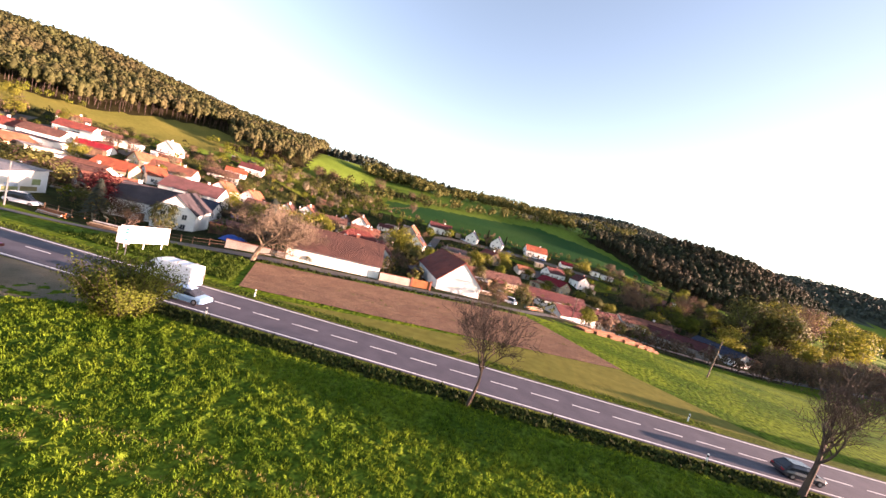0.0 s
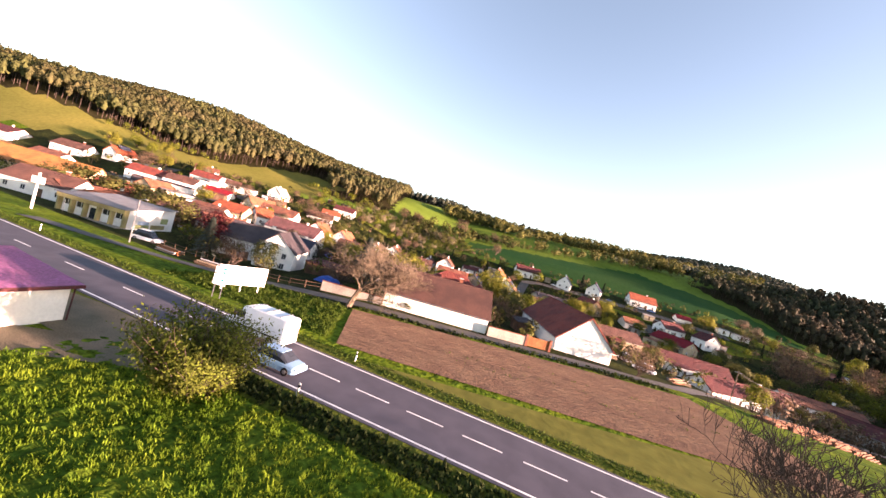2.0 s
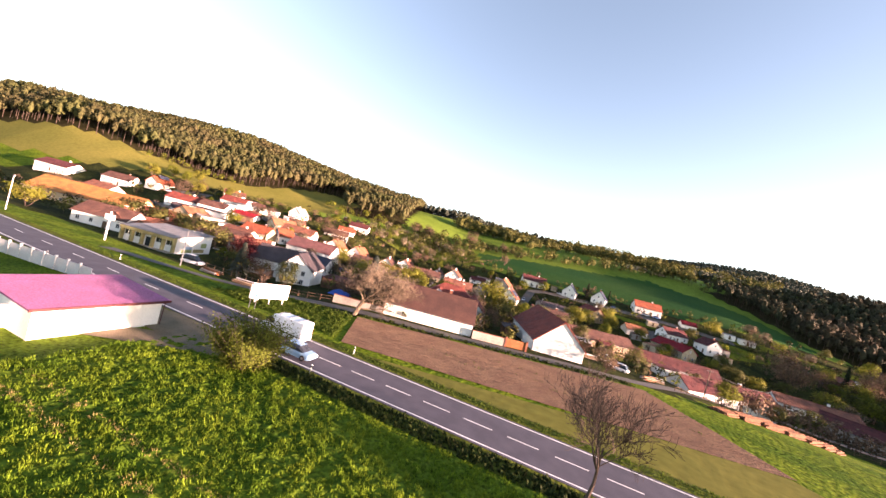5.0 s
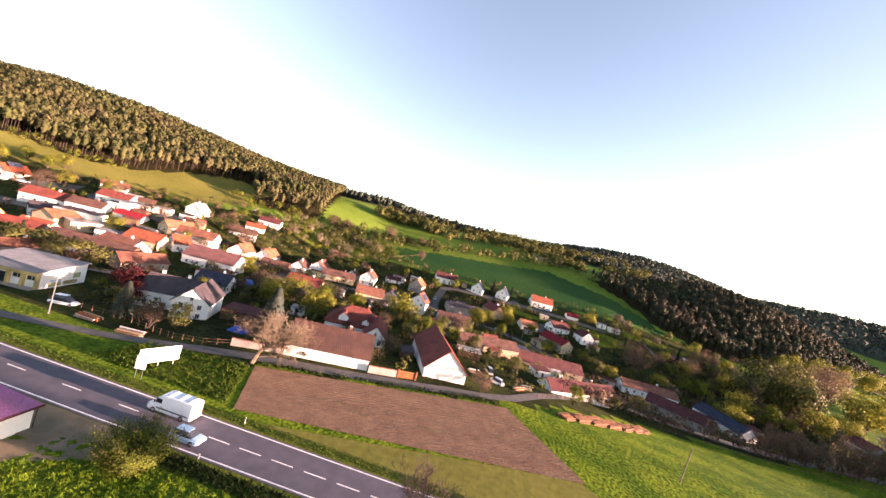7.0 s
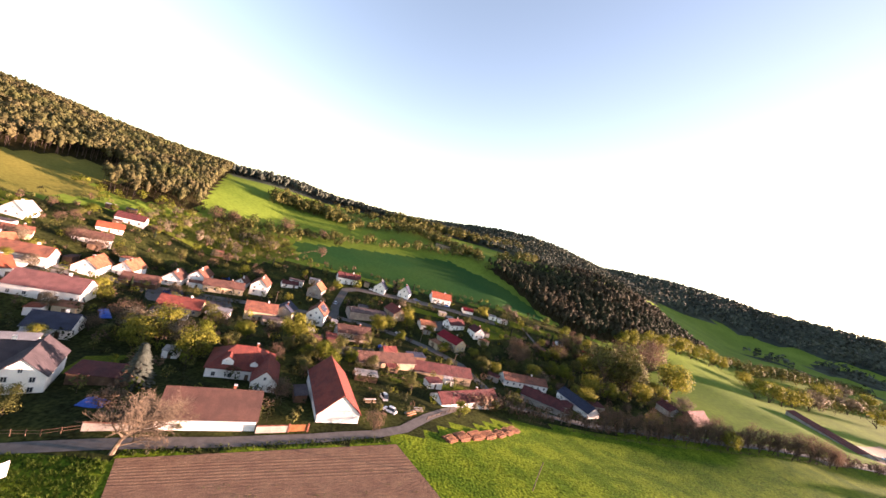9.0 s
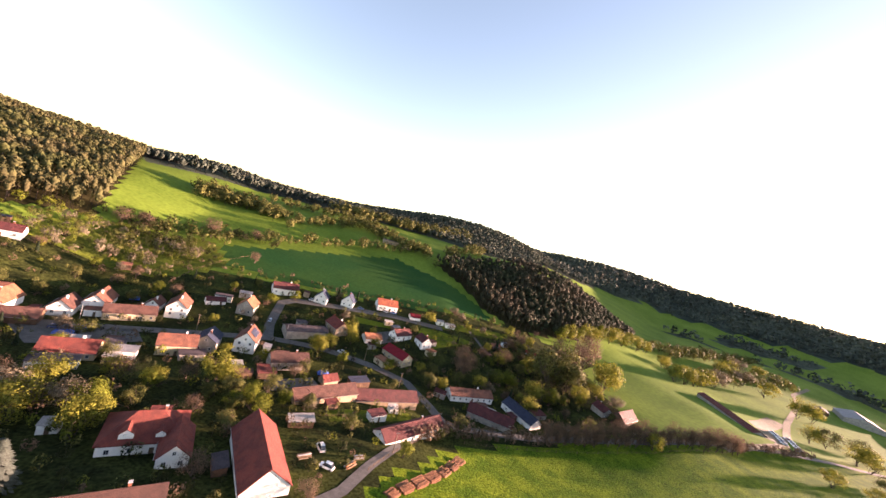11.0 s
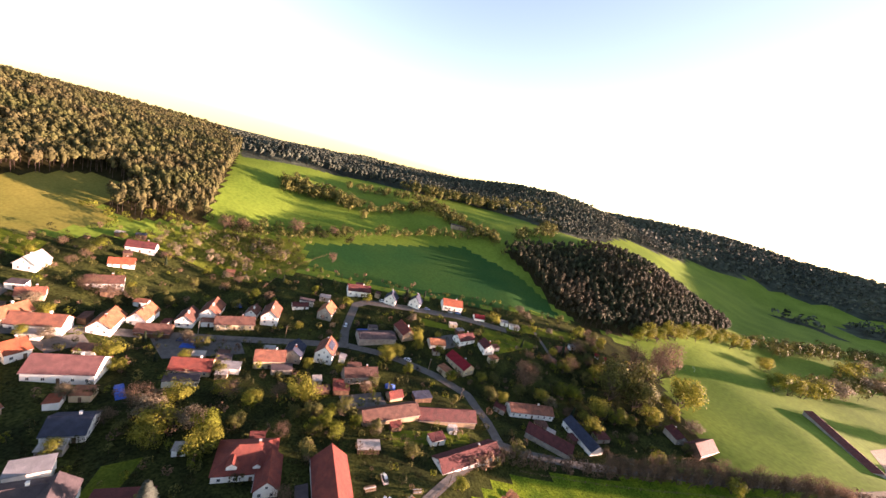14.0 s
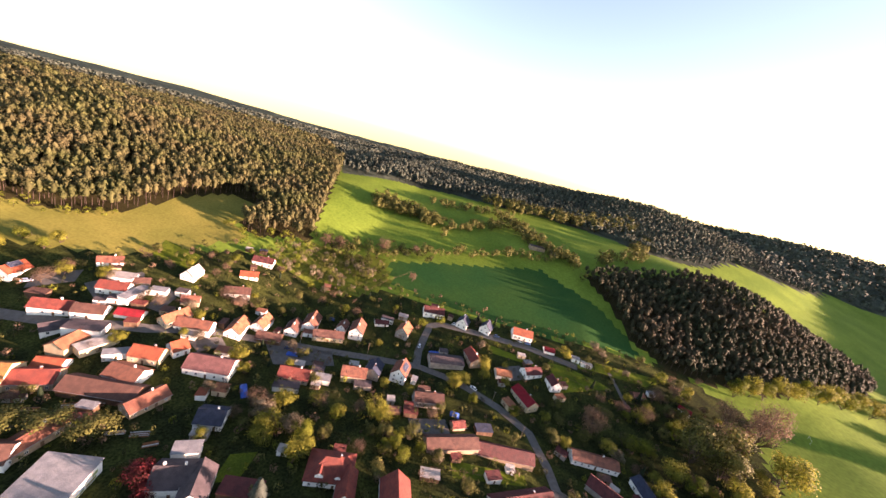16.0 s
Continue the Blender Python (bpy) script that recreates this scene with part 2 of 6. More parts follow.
def box(name, x0, y0, z0, x1, y1, z1, mat, parent, label="", bevel=0.0):
    """A box with softened edges as a part."""
    key = (round(x1 - x0, 3), round(y1 - y0, 3), round(z1 - z0, 3), mat.name, bevel)
    if key not in _boxes:
        v, f = [], []
        hx, hy, hz = key[0] / 2, key[1] / 2, key[2] / 2
        box_data(-hx, -hy, -hz, hx, hy, hz, v, f)
        me = mesh_of(name, v, f, mat)
        if bevel:
            bm = bmesh.new()
            bm.from_mesh(me)
            bmesh.ops.bevel(bm, geom=bm.edges[:], offset=bevel, segments=2, affect="EDGES", profile=0.6)
            bm.to_mesh(me)
            bm.free()
        _boxes[key] = me
    return part(name, _boxes[key], parent, label, Matrix.Translation(((x0 + x1) / 2, (y0 + y1) / 2, (z0 + z1) / 2)))


def tube(path, radii, sides, verts, faces):
    """A tapered tube along a path of points."""
    start = len(verts)
    for i, (p, r) in enumerate(zip(path, radii)):
        p = Vector(p)
        a = Vector(path[min(i + 1, len(path) - 1)]) - Vector(path[max(i - 1, 0)])
        a.normalize()
        u = a.cross(Vector((0.3, 0.9, 0.2)))
        u.normalize()
        w = a.cross(u)
        for k in range(sides):
            c = 2 * math.pi * k / sides
            verts.append(tuple(p + (u * math.cos(c) + w * math.sin(c)) * r))
    for i in range(len(path) - 1):
        for k in range(sides):
            j = (k + 1) % sides
            s = start + i * sides
            faces.append((s + k, s + j, s + sides + j, s + sides + k))


# ---------------- the land ----------------
def sstep(a, b, v):
    u = min(1.0, max(0.0, (v - a) / (b - a)))
    return u * u * (3 - 2 * u)


def ramp(v, knots):
    """Heights along one direction, from knot to knot."""
    for (a, za), (b, zb) in zip(knots, knots[1:]):
        if v <= b:
            u = min(1.0, max(0.0, (v - a) / (b - a)))
            return za + (zb - za) * u
    return knots[-1][1]


NORTH = ((40, 0), (75, -2), (120, -4), (150, -3.5), (175, 1), (200, 8), (242, 18.5), (300, 29), (340, 40), (380, 46), (490, 57), (600, 61), (900, 58), (1200, 55), (1700, 45))
WEST = ((72, 0), (104, 8), (128, 14), (175, 19), (235, 28), (320, 48), (430, 54), (560, 47), (1000, 5))


def bump(x, y, cx, cy, rx, ry, turn=0.0):
    c, s = math.cos(turn), math.sin(turn)
    u, v = ((x - cx) * c + (y - cy) * s) / rx, (-(x - cx) * s + (y - cy) * c) / ry
    return math.exp(-(u * u + v * v))


def terrain(x, y):
    """The valley floor, the northern slope, the western hill and the knoll in the east."""
    z = ramp(y - 0.45 * max(0.0, x - 130) - 0.25 * max(0.0, x - 280), NORTH)
    z -= 6.0 * sstep(25, 110, x) * sstep(25, 80, y) * (1 - sstep(100, 175, y - 0.5 * max(0.0, x - 120))) * (1 - sstep(130, 230, x))
    z -= 2.8 * sstep(-8, -50, x) * sstep(3, 30, y) * (1 - sstep(55, 105, y))
    z += ramp(-x, WEST) * sstep(50, 135, y) * (1 - 0.55 * sstep(250, 400, y) - 0.3 * sstep(500, 900, y))
    z += 26 * bump(x, y, 340, 375, 120, 85, -0.45)
    z += 10 * bump(x, y, 300, 300, 110, 70, -0.4)
    z += 52 * bump(x, y, 380, 820, 260, 190)
    z -= 17 * sstep(-130, -260, x) * sstep(370, 520, y)
    z -= 45 * sstep(-250, -700, x) * sstep(500, 1100, y)
    z -= 9.0 * sstep(300, 430, x) * sstep(60, 140, y) * (1 - sstep(260, 340, y))
    return z


def far_land(x, y):
    """The ridges that close the valley, two to four kilometres off."""
    d = math.hypot(x, y)
    if d < 900:
        return 0.0
    a = math.atan2(x, y)
    h = ramp(a, RIDGE) + 5 * math.sin(17 * a) + 3 * math.sin(41 * a)
    return ramp(a, NEAR) * sstep(1000, 1800, d) * (1 - sstep(1900, 2700, d)) + h * sstep(2300, 3700, d)


NEAR = ((-1.6, 0), (-0.3, 10), (0.0, 30), (0.31, 65), (0.5, 60), (0.7, 95), (0.9, 120), (1.3, 120), (1.6, 60), (3.2, 40))
RIDGE = ((-1.6, -60), (-1.0, -75), (-0.6, -85), (-0.3, -60), (0.0, 0), (0.35, 60), (0.8, 120), (1.3, 120), (3.2, 80))


def height(x, y):
    d = math.hypot(x, y)
    z = terrain(x, y) * (1 - sstep(1300, 2200, d)) if d > 1300 else terrain(x, y)
    if y < -60:
        z *= 1 - sstep(60, 300, -y)
    return z + far_land(x, y) * (1 if y > -400 else 0.6)


def spaced(lo, hi, fine_lo, fine_hi, step, grow):
    out = [fine_lo + step * i for i in range(int((fine_hi - fine_lo) / step) + 1)]
    s, v = step, out[-1]
    while v < hi:
        s *= grow
        v += s
        out.append(v)
    s, v = step, out[0]
    while v > lo:
        s *= grow
        v -= s
        out.insert(0, v)
    return out


def inside(x, y, poly):
    c, j = False, len(poly) - 1
    for i in range(len(poly)):
        (xi, yi), (xj, yj) = poly[i], poly[j]
        if (yi > y) != (yj > y) and x < (xj - xi) * (y - yi) / (yj - yi) + xi:
            c = not c
        j = i
    return c


WEST_WOOD = ((-250.9, 125.4), (-226.7, 146.3), (-209.8, 170.8), (-203.7, 204), (-184, 237), (-148.5, 234.8), (-155.4, 203.8), (-136.6, 198.7), (-105, 223.7), (-128, 290), (-153, 366), (-215, 520), (-420, 800), (-900, 1000), (-1300, 800), (-1300, -150), (-455, 70))
EAST_WOOD = ((145, 330), (165, 292), (170, 246), (198, 227), (235, 231), (294, 245), (362, 281), (420, 303), (481, 352), (523, 400), (470, 425), (385, 415), (300, 395), (230, 372), (180, 352))
FAR_WOOD = ((-165, 402), (-108, 460), (-27, 505), (55, 516), (113, 536), (157, 524), (227, 514), (267, 490), (330, 512), (402, 556), (480, 632), (545, 640), (640, 660), (770, 760), (1000, 790), (1150, 600), (1300, 380), (2800, 300), (3200, 3200), (-2600, 3200), (-1300, 800), (-420, 800), (-215, 520))
STUBBLE_FIELD = ((-455.3, 70.5), (-250.9, 125.4), (-226.7, 146.3), (-209.8, 170.8), (-203.7, 204), (-184, 237), (-148.5, 234.8), (-155.4, 203.8), (-138.6, 192.4), (-162.9, 152.6), (-170.3, 128.6), (-245.5, 91.1), (-451.9, 51.2))
CROP_FIELD = ((-40.8, 244.9), (29.5, 282.9), (96.6, 314.3), (150.3, 278.1), (171.3, 241.9), (173.7, 228), (95.1, 211.7), (-0.5, 209.5), (-30.4, 217))
SLOPE = ((-120.6, 186.3), (-55.4, 185.5), (-35, 202.6), (-30.4, 217), (-46.9, 246.9), (-105.2, 222.7))
VILLAGE = ((-300, 8), (-245.5, 91.1), (-166.8, 152.3), (-120.6, 186.3), (-55.4, 185.5), (-35, 202.6), (95.6, 209.4), (205.1, 231.2), (251.3, 212.3), (223.6, 140.5), (206.4, 96.1), (91.4, 80.1), (50, 48.4), (40, 42), (-10, 22))


def cover(x, y):
    d = math.hypot(x, y)
    if inside(x, y, WEST_WOOD) or inside(x, y, EAST_WOOD):
        return 1
    if inside(x, y, CROP_FIELD):
        return 2
    if inside(x, y, STUBBLE_FIELD):
        return 5
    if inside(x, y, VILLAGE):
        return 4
    if inside(x, y, FAR_WOOD):
        n = noise.noise(Vector((x / 330.0, y / 330.0, 0.3))) + 0.4 * noise.noise(Vector((x / 120.0, y / 120.0, 2.3)))
        return 6 if n + (d - 500) / 1500.0 > -0.28 else 3
    if d > 1000:
        n = noise.noise(Vector((x / 420.0, y / 420.0, 0.3))) + 0.4 * noise.noise(Vector((x / 150.0, y / 150.0, 2.3)))
        return 6 if n + (d - 1500) / 1100.0 > 0.0 else 3
    if inside(x, y, SLOPE):
        return 8
    if y < -6 and abs(x) < 110 and y > -60:
        return 7
    return 3 if y > 90 else 0


def build_land():
    xs = spaced(-4600, 4600, -330, 430, 5.0, 1.07)
    ys = spaced(-1500, 4700, -70, 460, 5.0, 1.07)
    verts = [(x, y, height(x, y) + (noise.noise(Vector((x / 35, y / 35, 5))) * 6 + noise.noise(Vector((x / 90, y / 90, 1))) * 8 if math.hypot(x, y) > 1150 and cover(x, y) == 6 else 0)) for y in ys for x in xs]
    nx = len(xs)
    faces, ids = [], []
    for j in range(len(ys) - 1):
        for i in range(nx - 1):
            k = j * nx + i
            faces.append((k, k + 1, k + nx + 1, k + nx))
            ids.append(cover((xs[i] + xs[i + 1]) / 2, (ys[j] + ys[j + 1]) / 2))
    me = bpy.data.meshes.new("ground")
    me.from_pydata(verts, [], faces)
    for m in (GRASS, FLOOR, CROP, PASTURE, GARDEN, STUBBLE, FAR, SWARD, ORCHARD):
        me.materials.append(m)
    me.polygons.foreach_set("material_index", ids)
    me.shade_smooth()
    return tagged(new("ground", me), "green valley with meadows, fields, gardens and wooded ridges", "ground", kind="structure")


build_land()


def ribbon(name, pts, half, lift, mat, label, category, step=2.5, kind="structure"):
    """A strip laid over the land along a line of points."""
    line = []
    for (x0, y0), (x1, y1) in zip(pts, pts[1:]):
        n = max(1, int(math.hypot(x1 - x0, y1 - y0) / step))
        line += [(x0 + (x1 - x0) * i / n, y0 + (y1 - y0) * i / n) for i in range(n)]
    line.append(pts[-1])
    v, f = [], []
    for i, (x, y) in enumerate(line):
        a, b = line[max(0, i - 1)], line[min(len(line) - 1, i + 1)]
        d = math.hypot(b[0] - a[0], b[1] - a[1]) or 1
        ux, uy = -(b[1] - a[1]) / d, (b[0] - a[0]) / d
        for s in (-1, -0.33, 0.33, 1):
            px, py = x + ux * half * s, y + uy * half * s
            v.append((px, py, height(px, py) + lift))
        if i:
            k = 4 * i
            f += [(k - 4 + q, k + q, k + q + 1, k - 3 + q) for q in range(3)]
    me = mesh_of(name, v, f, mat, True)
    return tagged(new(name, me), label, category, kind=kind)


def patch(name, corners, lift, mat, label, n=26, kind="structure", furrow=0.0):
    """A field of four corners laid over the land."""
    (ax, ay), (bx, by), (cx, cy), (dx, dy) = corners
    m = 240 if furrow else n
    v, f = [], []
    for j in range(m + 1):
        q = j / m
        for i in range(n + 1):
            p = i / n
            x = (ax * (1 - p) + bx * p) * (1 - q) + (dx * (1 - p) + cx * p) * q
            y = (ay * (1 - p) + by * p) * (1 - q) + (dy * (1 - p) + cy * p) * q
            v.append((x, y, height(x, y) + lift + (furrow * (math.sin(j * 0.57) * (0.9 if 0.55 < q < 0.86 else 0.18) + rnd.uniform(-0.6, 0.6)) if furrow else 0)))
    for j in range(m):
        for i in range(n):
            k = j * (n + 1) + i
            f.append((k, k + 1, k + n + 2, k + n + 1))
    return tagged(new(name, mesh_of(name, v, f, mat, not furrow)), label, "field", kind=kind)

# ---------------- main road ----------------
ROAD_HALF = 3.75


def road_top(x):
    return height(x, 0.0) + 0.10


def strip_x(name, x0, x1, y0, y1, lift, mat, parent=None, label="", category="", kind=""):
    n = max(1, int((x1 - x0) / 6))
    v, f = [], []
    for i in range(n + 1):
        x = x0 + (x1 - x0) * i / n
        z = road_top(x) + lift
        v += [(x, y0, z - 0.5), (x, y0, z), (x, y1, z), (x, y1, z - 0.5)]
        if i:
            k = 4 * i
            f += [(k - 4 + q, k - 3 + q, k + 1 + q, k + q) for q in range(3)]
    me = mesh_of(name, v, [tuple(reversed(q)) for q in f], mat)
    if parent is None:
        return tagged(new(name, me), label, category, kind=kind)
    return part(name, me, parent)


road = strip_x("road", -700, 700, -ROAD_HALF, ROAD_HALF, 0.0, ASPHALT, label="two-lane asphalt main road with white markings", category="road", kind="structure")
for side in (-3.35, 3.35):
    strip_x("edge_line", -400, 400, side - 0.09, side + 0.09, 0.006, PAINT, road)
dash_v, dash_f = [], []
box_data(0, -0.075, -0.02, 3.0, 0.075, 0.0, dash_v, dash_f)
DASH = mesh_of("dash_line", dash_v, dash_f, PAINT)
x = -240.0
while x < 120:
    part("dash_line", DASH, road, m=Matrix.Translation((x, 0, road_top(x + 1.5) + 0.008)))
    x += 4.5 if x > -14 else 9.0

patch("ploughed_field", ((-3.4, 7.0), (53.5, 18.6), (41.5, 39.2), (-9.6, 20.9)), 0.10, SOIL, "bare ploughed field with brown soil and shallow furrows", n=90, furrow=0.035)
patch("verge_north", ((-160, 3.75), (140, 3.75), (140, 5.6), (-160, 5.6)), 0.06, VERGE, "rough grass verge beside the road", n=60)
patch("verge_south", ((-160, -6.6), (140, -6.6), (140, -3.75), (-160, -3.75)), 0.06, VERGE, "rough grass verge beside the road", n=60)
patch("fallow_strip", ((1.0, 5.6), (66, 5.6), (52.6, 18.3), (40, 15.8)), 0.07, STUBBLE, "dry grass headland between road and ploughed field", n=30)
ribbon("farm_lane", ((-60, 9), (-24, 21), (-11.7, 24.6), (3.9, 29.3), (21.6, 35.8), (36, 42), (44, 47.5), (53, 59.4), (65.5, 73.5), (78.9, 85), (90.5, 95.9)), 1.7, 0.12, LANE, "narrow grey lane along the farm walls", "road")
ribbon("village_lane", ((90.5, 95.9), (87.7, 109.4), (80.3, 125.8), (62.4, 135.5), (43.8, 141.8), (27.9, 145.1), (11.6, 146.3), (-14.5, 140.1), (-42.4, 132.5), (-68.4, 126.5), (-89.5, 115.2), (-117, 96.5), (-146.2, 84.4), (-178.3, 76.9), (-220.1, 62.4)), 2.6, 0.14, LANE, "grey asphalt village street", "road")
ribbon("side_lane", ((10.8, 145.9), (8.8, 159.7), (9.3, 172.4), (10.2, 184.7), (17.2, 189.6), (43.8, 192.2), (79.7, 194.1), (116.9, 190.6)), 2.4, 0.15, LANE, "grey side street between houses", "road")
ribbon("east_lane", ((90.5, 95.9), (98.7, 93.5), (129.4, 91.4), (161, 90.8), (202.5, 86.8), (251.7, 89.3), (307.5, 89), (362.4, 83.1), (432.9, 65.5)), 2.4, 0.14, LANE, "grey lane leading out of the village", "road")
ribbon("yard_drive", ((-36, -9), (-20, -6.5), (-9, -6.5), (-4, -4)), 2.6, 0.09, GRAVEL, "gravel drive in front of the garage", "road")
ribbon("field_track", ((-60, -24), (-34, -19), (-20, -14), (-9, -7)), 1.8, 0.08, GRAVEL, "rutted dirt track across the meadow", "road")

# ---------------- houses ----------------


def gable_walls(L, W, eave, ridge, sunk=1.5):
    a, b = L / 2, W / 2
    v = [(-a, -b, -sunk), (a, -b, -sunk), (a, b, -sunk), (-a, b, -sunk), (-a, -b, eave), (a, -b, eave), (a, b, eave), (-a, b, eave), (-a, 0, ridge), (a, 0, ridge)]
    f = [(0, 1, 5, 4), (2, 3, 7, 6), (1, 2, 6, 9, 5), (3, 0, 4, 8, 7), (4, 5, 9, 8), (6, 7, 8, 9)]
    return v, f


def slab(v, f, a, b, c, d, thick):
    """A four-cornered plate of that thickness, from its top corners."""
    n = (Vector(b) - Vector(a)).cross(Vector(d) - Vector(a)).normalized() * thick
    k = len(v)
    v += [tuple(a), tuple(b), tuple(c), tuple(d)] + [tuple(Vector(p) - n) for p in (a, b, c, d)]
    f += [(k, k + 1, k + 2, k + 3), (k + 7, k + 6, k + 5, k + 4), (k, k + 4, k + 5, k + 1), (k + 1, k + 5, k + 6, k + 2), (k + 2, k + 6, k + 7, k + 3), (k + 3, k + 7, k + 4, k)]


def gable_roof(L, W, eave, ridge, over=0.45, thick=0.2):
    a, b = L / 2 + over * 0.7, W / 2
    s = (ridge - eave) / b
    e, lift = eave - s * over, 0.14
    v, f = [], []
    slab(v, f, (-a, -b - over, e + lift), (a, -b - over, e + lift), (a, 0, ridge + lift), (-a, 0, ridge + lift), thick)
    slab(v, f, (a, b + over, e + lift), (-a, b + over, e + lift), (-a, 0, ridge + lift), (a, 0, ridge + lift), thick)
    return v, f


def ridge_cap(L, ridge, over=0.3):
    v, f = [], []
    a = L / 2 + over
    tube([(-a, 0, ridge + 0.13), (a, 0, ridge + 0.13)], [0.13, 0.13], 6, v, f)
    return v, f


def hip_roof(L, W, eave, ridge, over=0.5, thick=0.2):
    a, b = L / 2 + over, W / 2 + over
    r = max(0.3, L / 2 - W / 2 * 0.9)
    e, t = eave - 0.1, ridge + 0.1
    v = [(-a, -b, e), (a, -b, e), (a, b, e), (-a, b, e), (-r, 0, t), (r, 0, t), (-a, -b, e - thick), (a, -b, e - thick), (a, b, e - thick), (-a, b, e - thick)]
    f = [(0, 1, 5, 4), (2, 3, 4, 5), (1, 2, 5), (3, 0, 4), (0, 6, 7, 1), (1, 7, 8, 2), (2, 8, 9, 3), (3, 9, 6, 0), (9, 8, 7, 6)]
    return v, f


def frame_mesh(w, h):
    v, f = [], []
    t = 0.09
    for x0, z0, x1, z1 in ((-w / 2, 0, -w / 2 + t, h), (w / 2 - t, 0, w / 2, h), (-w / 2 + t, 0, w / 2 - t, t), (-w / 2 + t, h - t, w / 2 - t, h), (-0.03, t, 0.03, h - t)):
        box_data(x0, -0.06, z0, x1, 0.05, z1, v, f)
    return mesh_of("window", v, f, FRAME)


def pane_mesh(w, h):
    v, f = [], []
    box_data(-w / 2 + 0.08, -0.025, 0.08, w / 2 - 0.08, 0.03, h - 0.08, v, f)
    return mesh_of("pane", v, f, GLASS)


_win = {}


def window(parent, x, y, z, turn, w=1.0, h=1.25):
    k = (w, h)
    if k not in _win:
        _win[k] = (frame_mesh(w, h), pane_mesh(w, h))
    fr = part("window", _win[k][0], parent, m=pose(x, y, z, 0, 0, turn))
    part("pane", _win[k][1], fr)
    return fr


HOUSES = []
ROOFWORD = dict(red="red tile", orange="orange tile", brick="weathered clay tile", tan="pale clay tile", brown="brown tile", umber="dark brown tile", maroon="dark maroon", mauve="mauve-brown", crimson="crimson sheet", rust="rust-red sheet", slate="slate-grey", navy="dark blue-grey", metal="grey sheet-metal", ochre="ochre tile", pale="pale grey", magenta="magenta sheet-metal")
WALLWORD = dict(white="white-rendered", cream="cream-rendered", tan="bare plaster", stone="grey plaster", wood="dark boarded")


def house(x, y, turn, L, W, eave, ridge, roof, wall, name="house", note="", chimney=1, windows=True, hip=False, door=True, skylights=0):
    z = min(height(x + dx, y + dy) for dx in (-3, 3) for dy in (-3, 3)) if name != "gas_station" else height(x, y)
    word = "shed" if name == "shed" else "barn" if name == "barn" else "house"
    h = thing(name, x, y, z, turn, f"{WALLWORD[wall]} {word} with a {ROOFWORD[roof]} {'hipped' if hip else 'gable'} roof{' ' + note if note else ''}", word, "village buildings")
    HOUSES.append((x, y, max(L, W) / 2 + 0.5, turn, L, W))
    v, f = gable_walls(L, W, eave, ridge if not hip else eave + 0.02)
    if hip:
        f = f[:2] + [(1, 2, 6, 5), (3, 0, 4, 7), (4, 5, 6, 7)]
    part("wall", mesh_of("wall", v, f, WALL[wall]), h)
    v, f = hip_roof(L, W, eave, ridge) if hip else gable_roof(L, W, eave, ridge)
    rf = part("roof", mesh_of("roof", v, f, ROOF[roof]), h)
    if not hip:
        part("ridge_cap", mesh_of("ridge_cap", *ridge_cap(L, ridge), ROOF[roof]), rf)
        v, f = [], []
        tube([(-L / 2 - 0.3, -W / 2 - 0.5, eave - 0.2), (L / 2 + 0.3, -W / 2 - 0.5, eave - 0.25)], [0.07, 0.07], 6, v, f)
        part("gutter", mesh_of("gutter", v, f, METAL), rf)
    for i in range(chimney):
        cx = L * (0.18 if i == 0 else -0.3)
        c = box("chimney", cx - 0.3, 0.25, ridge - 1.2, cx + 0.3, 0.85, ridge + 0.9, BRICKM if (int(x * 7) % 2) else WALL["white"], h)
        box("chimney_cap", -0.36, -0.36, 1.05, 0.36, 0.36, 1.17, CONCRETE, c)
    for i in range(skylights):
        s = -math.atan2(ridge - eave, W / 2)
        sx = L * (-0.25 + 0.28 * i)
        zz = eave + (ridge - eave) * 0.5 + 0.2
        part("skylight", pane_mesh(1.0, 1.4), rf, "dark roof window", pose(sx, -W * 0.27, zz, 90 - math.degrees(-s) - 180 + 90 + 90, 0, 0))
    if windows:
        rows = [0.95] + ([eave - 1.75] if eave > 4.6 else [])
        n = max(2, int(L / 3.4))
        for zz in rows:
            for i in range(n):
                wx = -L / 2 + L * (i + 0.5) / n
                if door and zz == 0.95 and i == n // 2:
                    d = box("door", wx - 0.5, -W / 2 - 0.06, 0.0, wx + 0.5, -W / 2 + 0.02, 2.05, WOOD, h, "brown wooden door")
                    box("door_handle", 0.32, -0.09, -0.05, 0.44, -0.04, 0.0, METAL, d)
                else:
                    window(h, wx, -W / 2 - 0.01, zz, 0)
        for side in (-1, 1):
            for zz in rows:
                for q in (-0.25, 0.25):
                    window(h, side * (L / 2 + 0.01), q * W, zz, 90 * side)
            if ridge - eave > 2.2 and not hip:
                window(h, side * (L / 2 + 0.01), 0, eave + 0.25, 90 * side, 0.8, 1.0)
    return h


def dormer(parent, x, y, z, w, d, h, roof):
    """A small gabled dormer with one window, set into a roof."""
    v, f = gable_walls(d, w, h, h + w * 0.38)
    d0 = part("dormer", mesh_of("dormer", v, f, WALL["white"]), parent, "small gabled dormer", pose(x, y + d / 2, z - 0.6, 0, 0, 90))
    part("dormer_roof", mesh_of("dormer_roof", *gable_roof(d, w, h, h + w * 0.38, over=0.25, thick=0.1), ROOF[roof]), d0)
    part("dormer_window", frame_mesh(1.0, 1.0), d0, "", pose(-d / 2 - 0.03, 0, 0.75, 0, 0, -90))


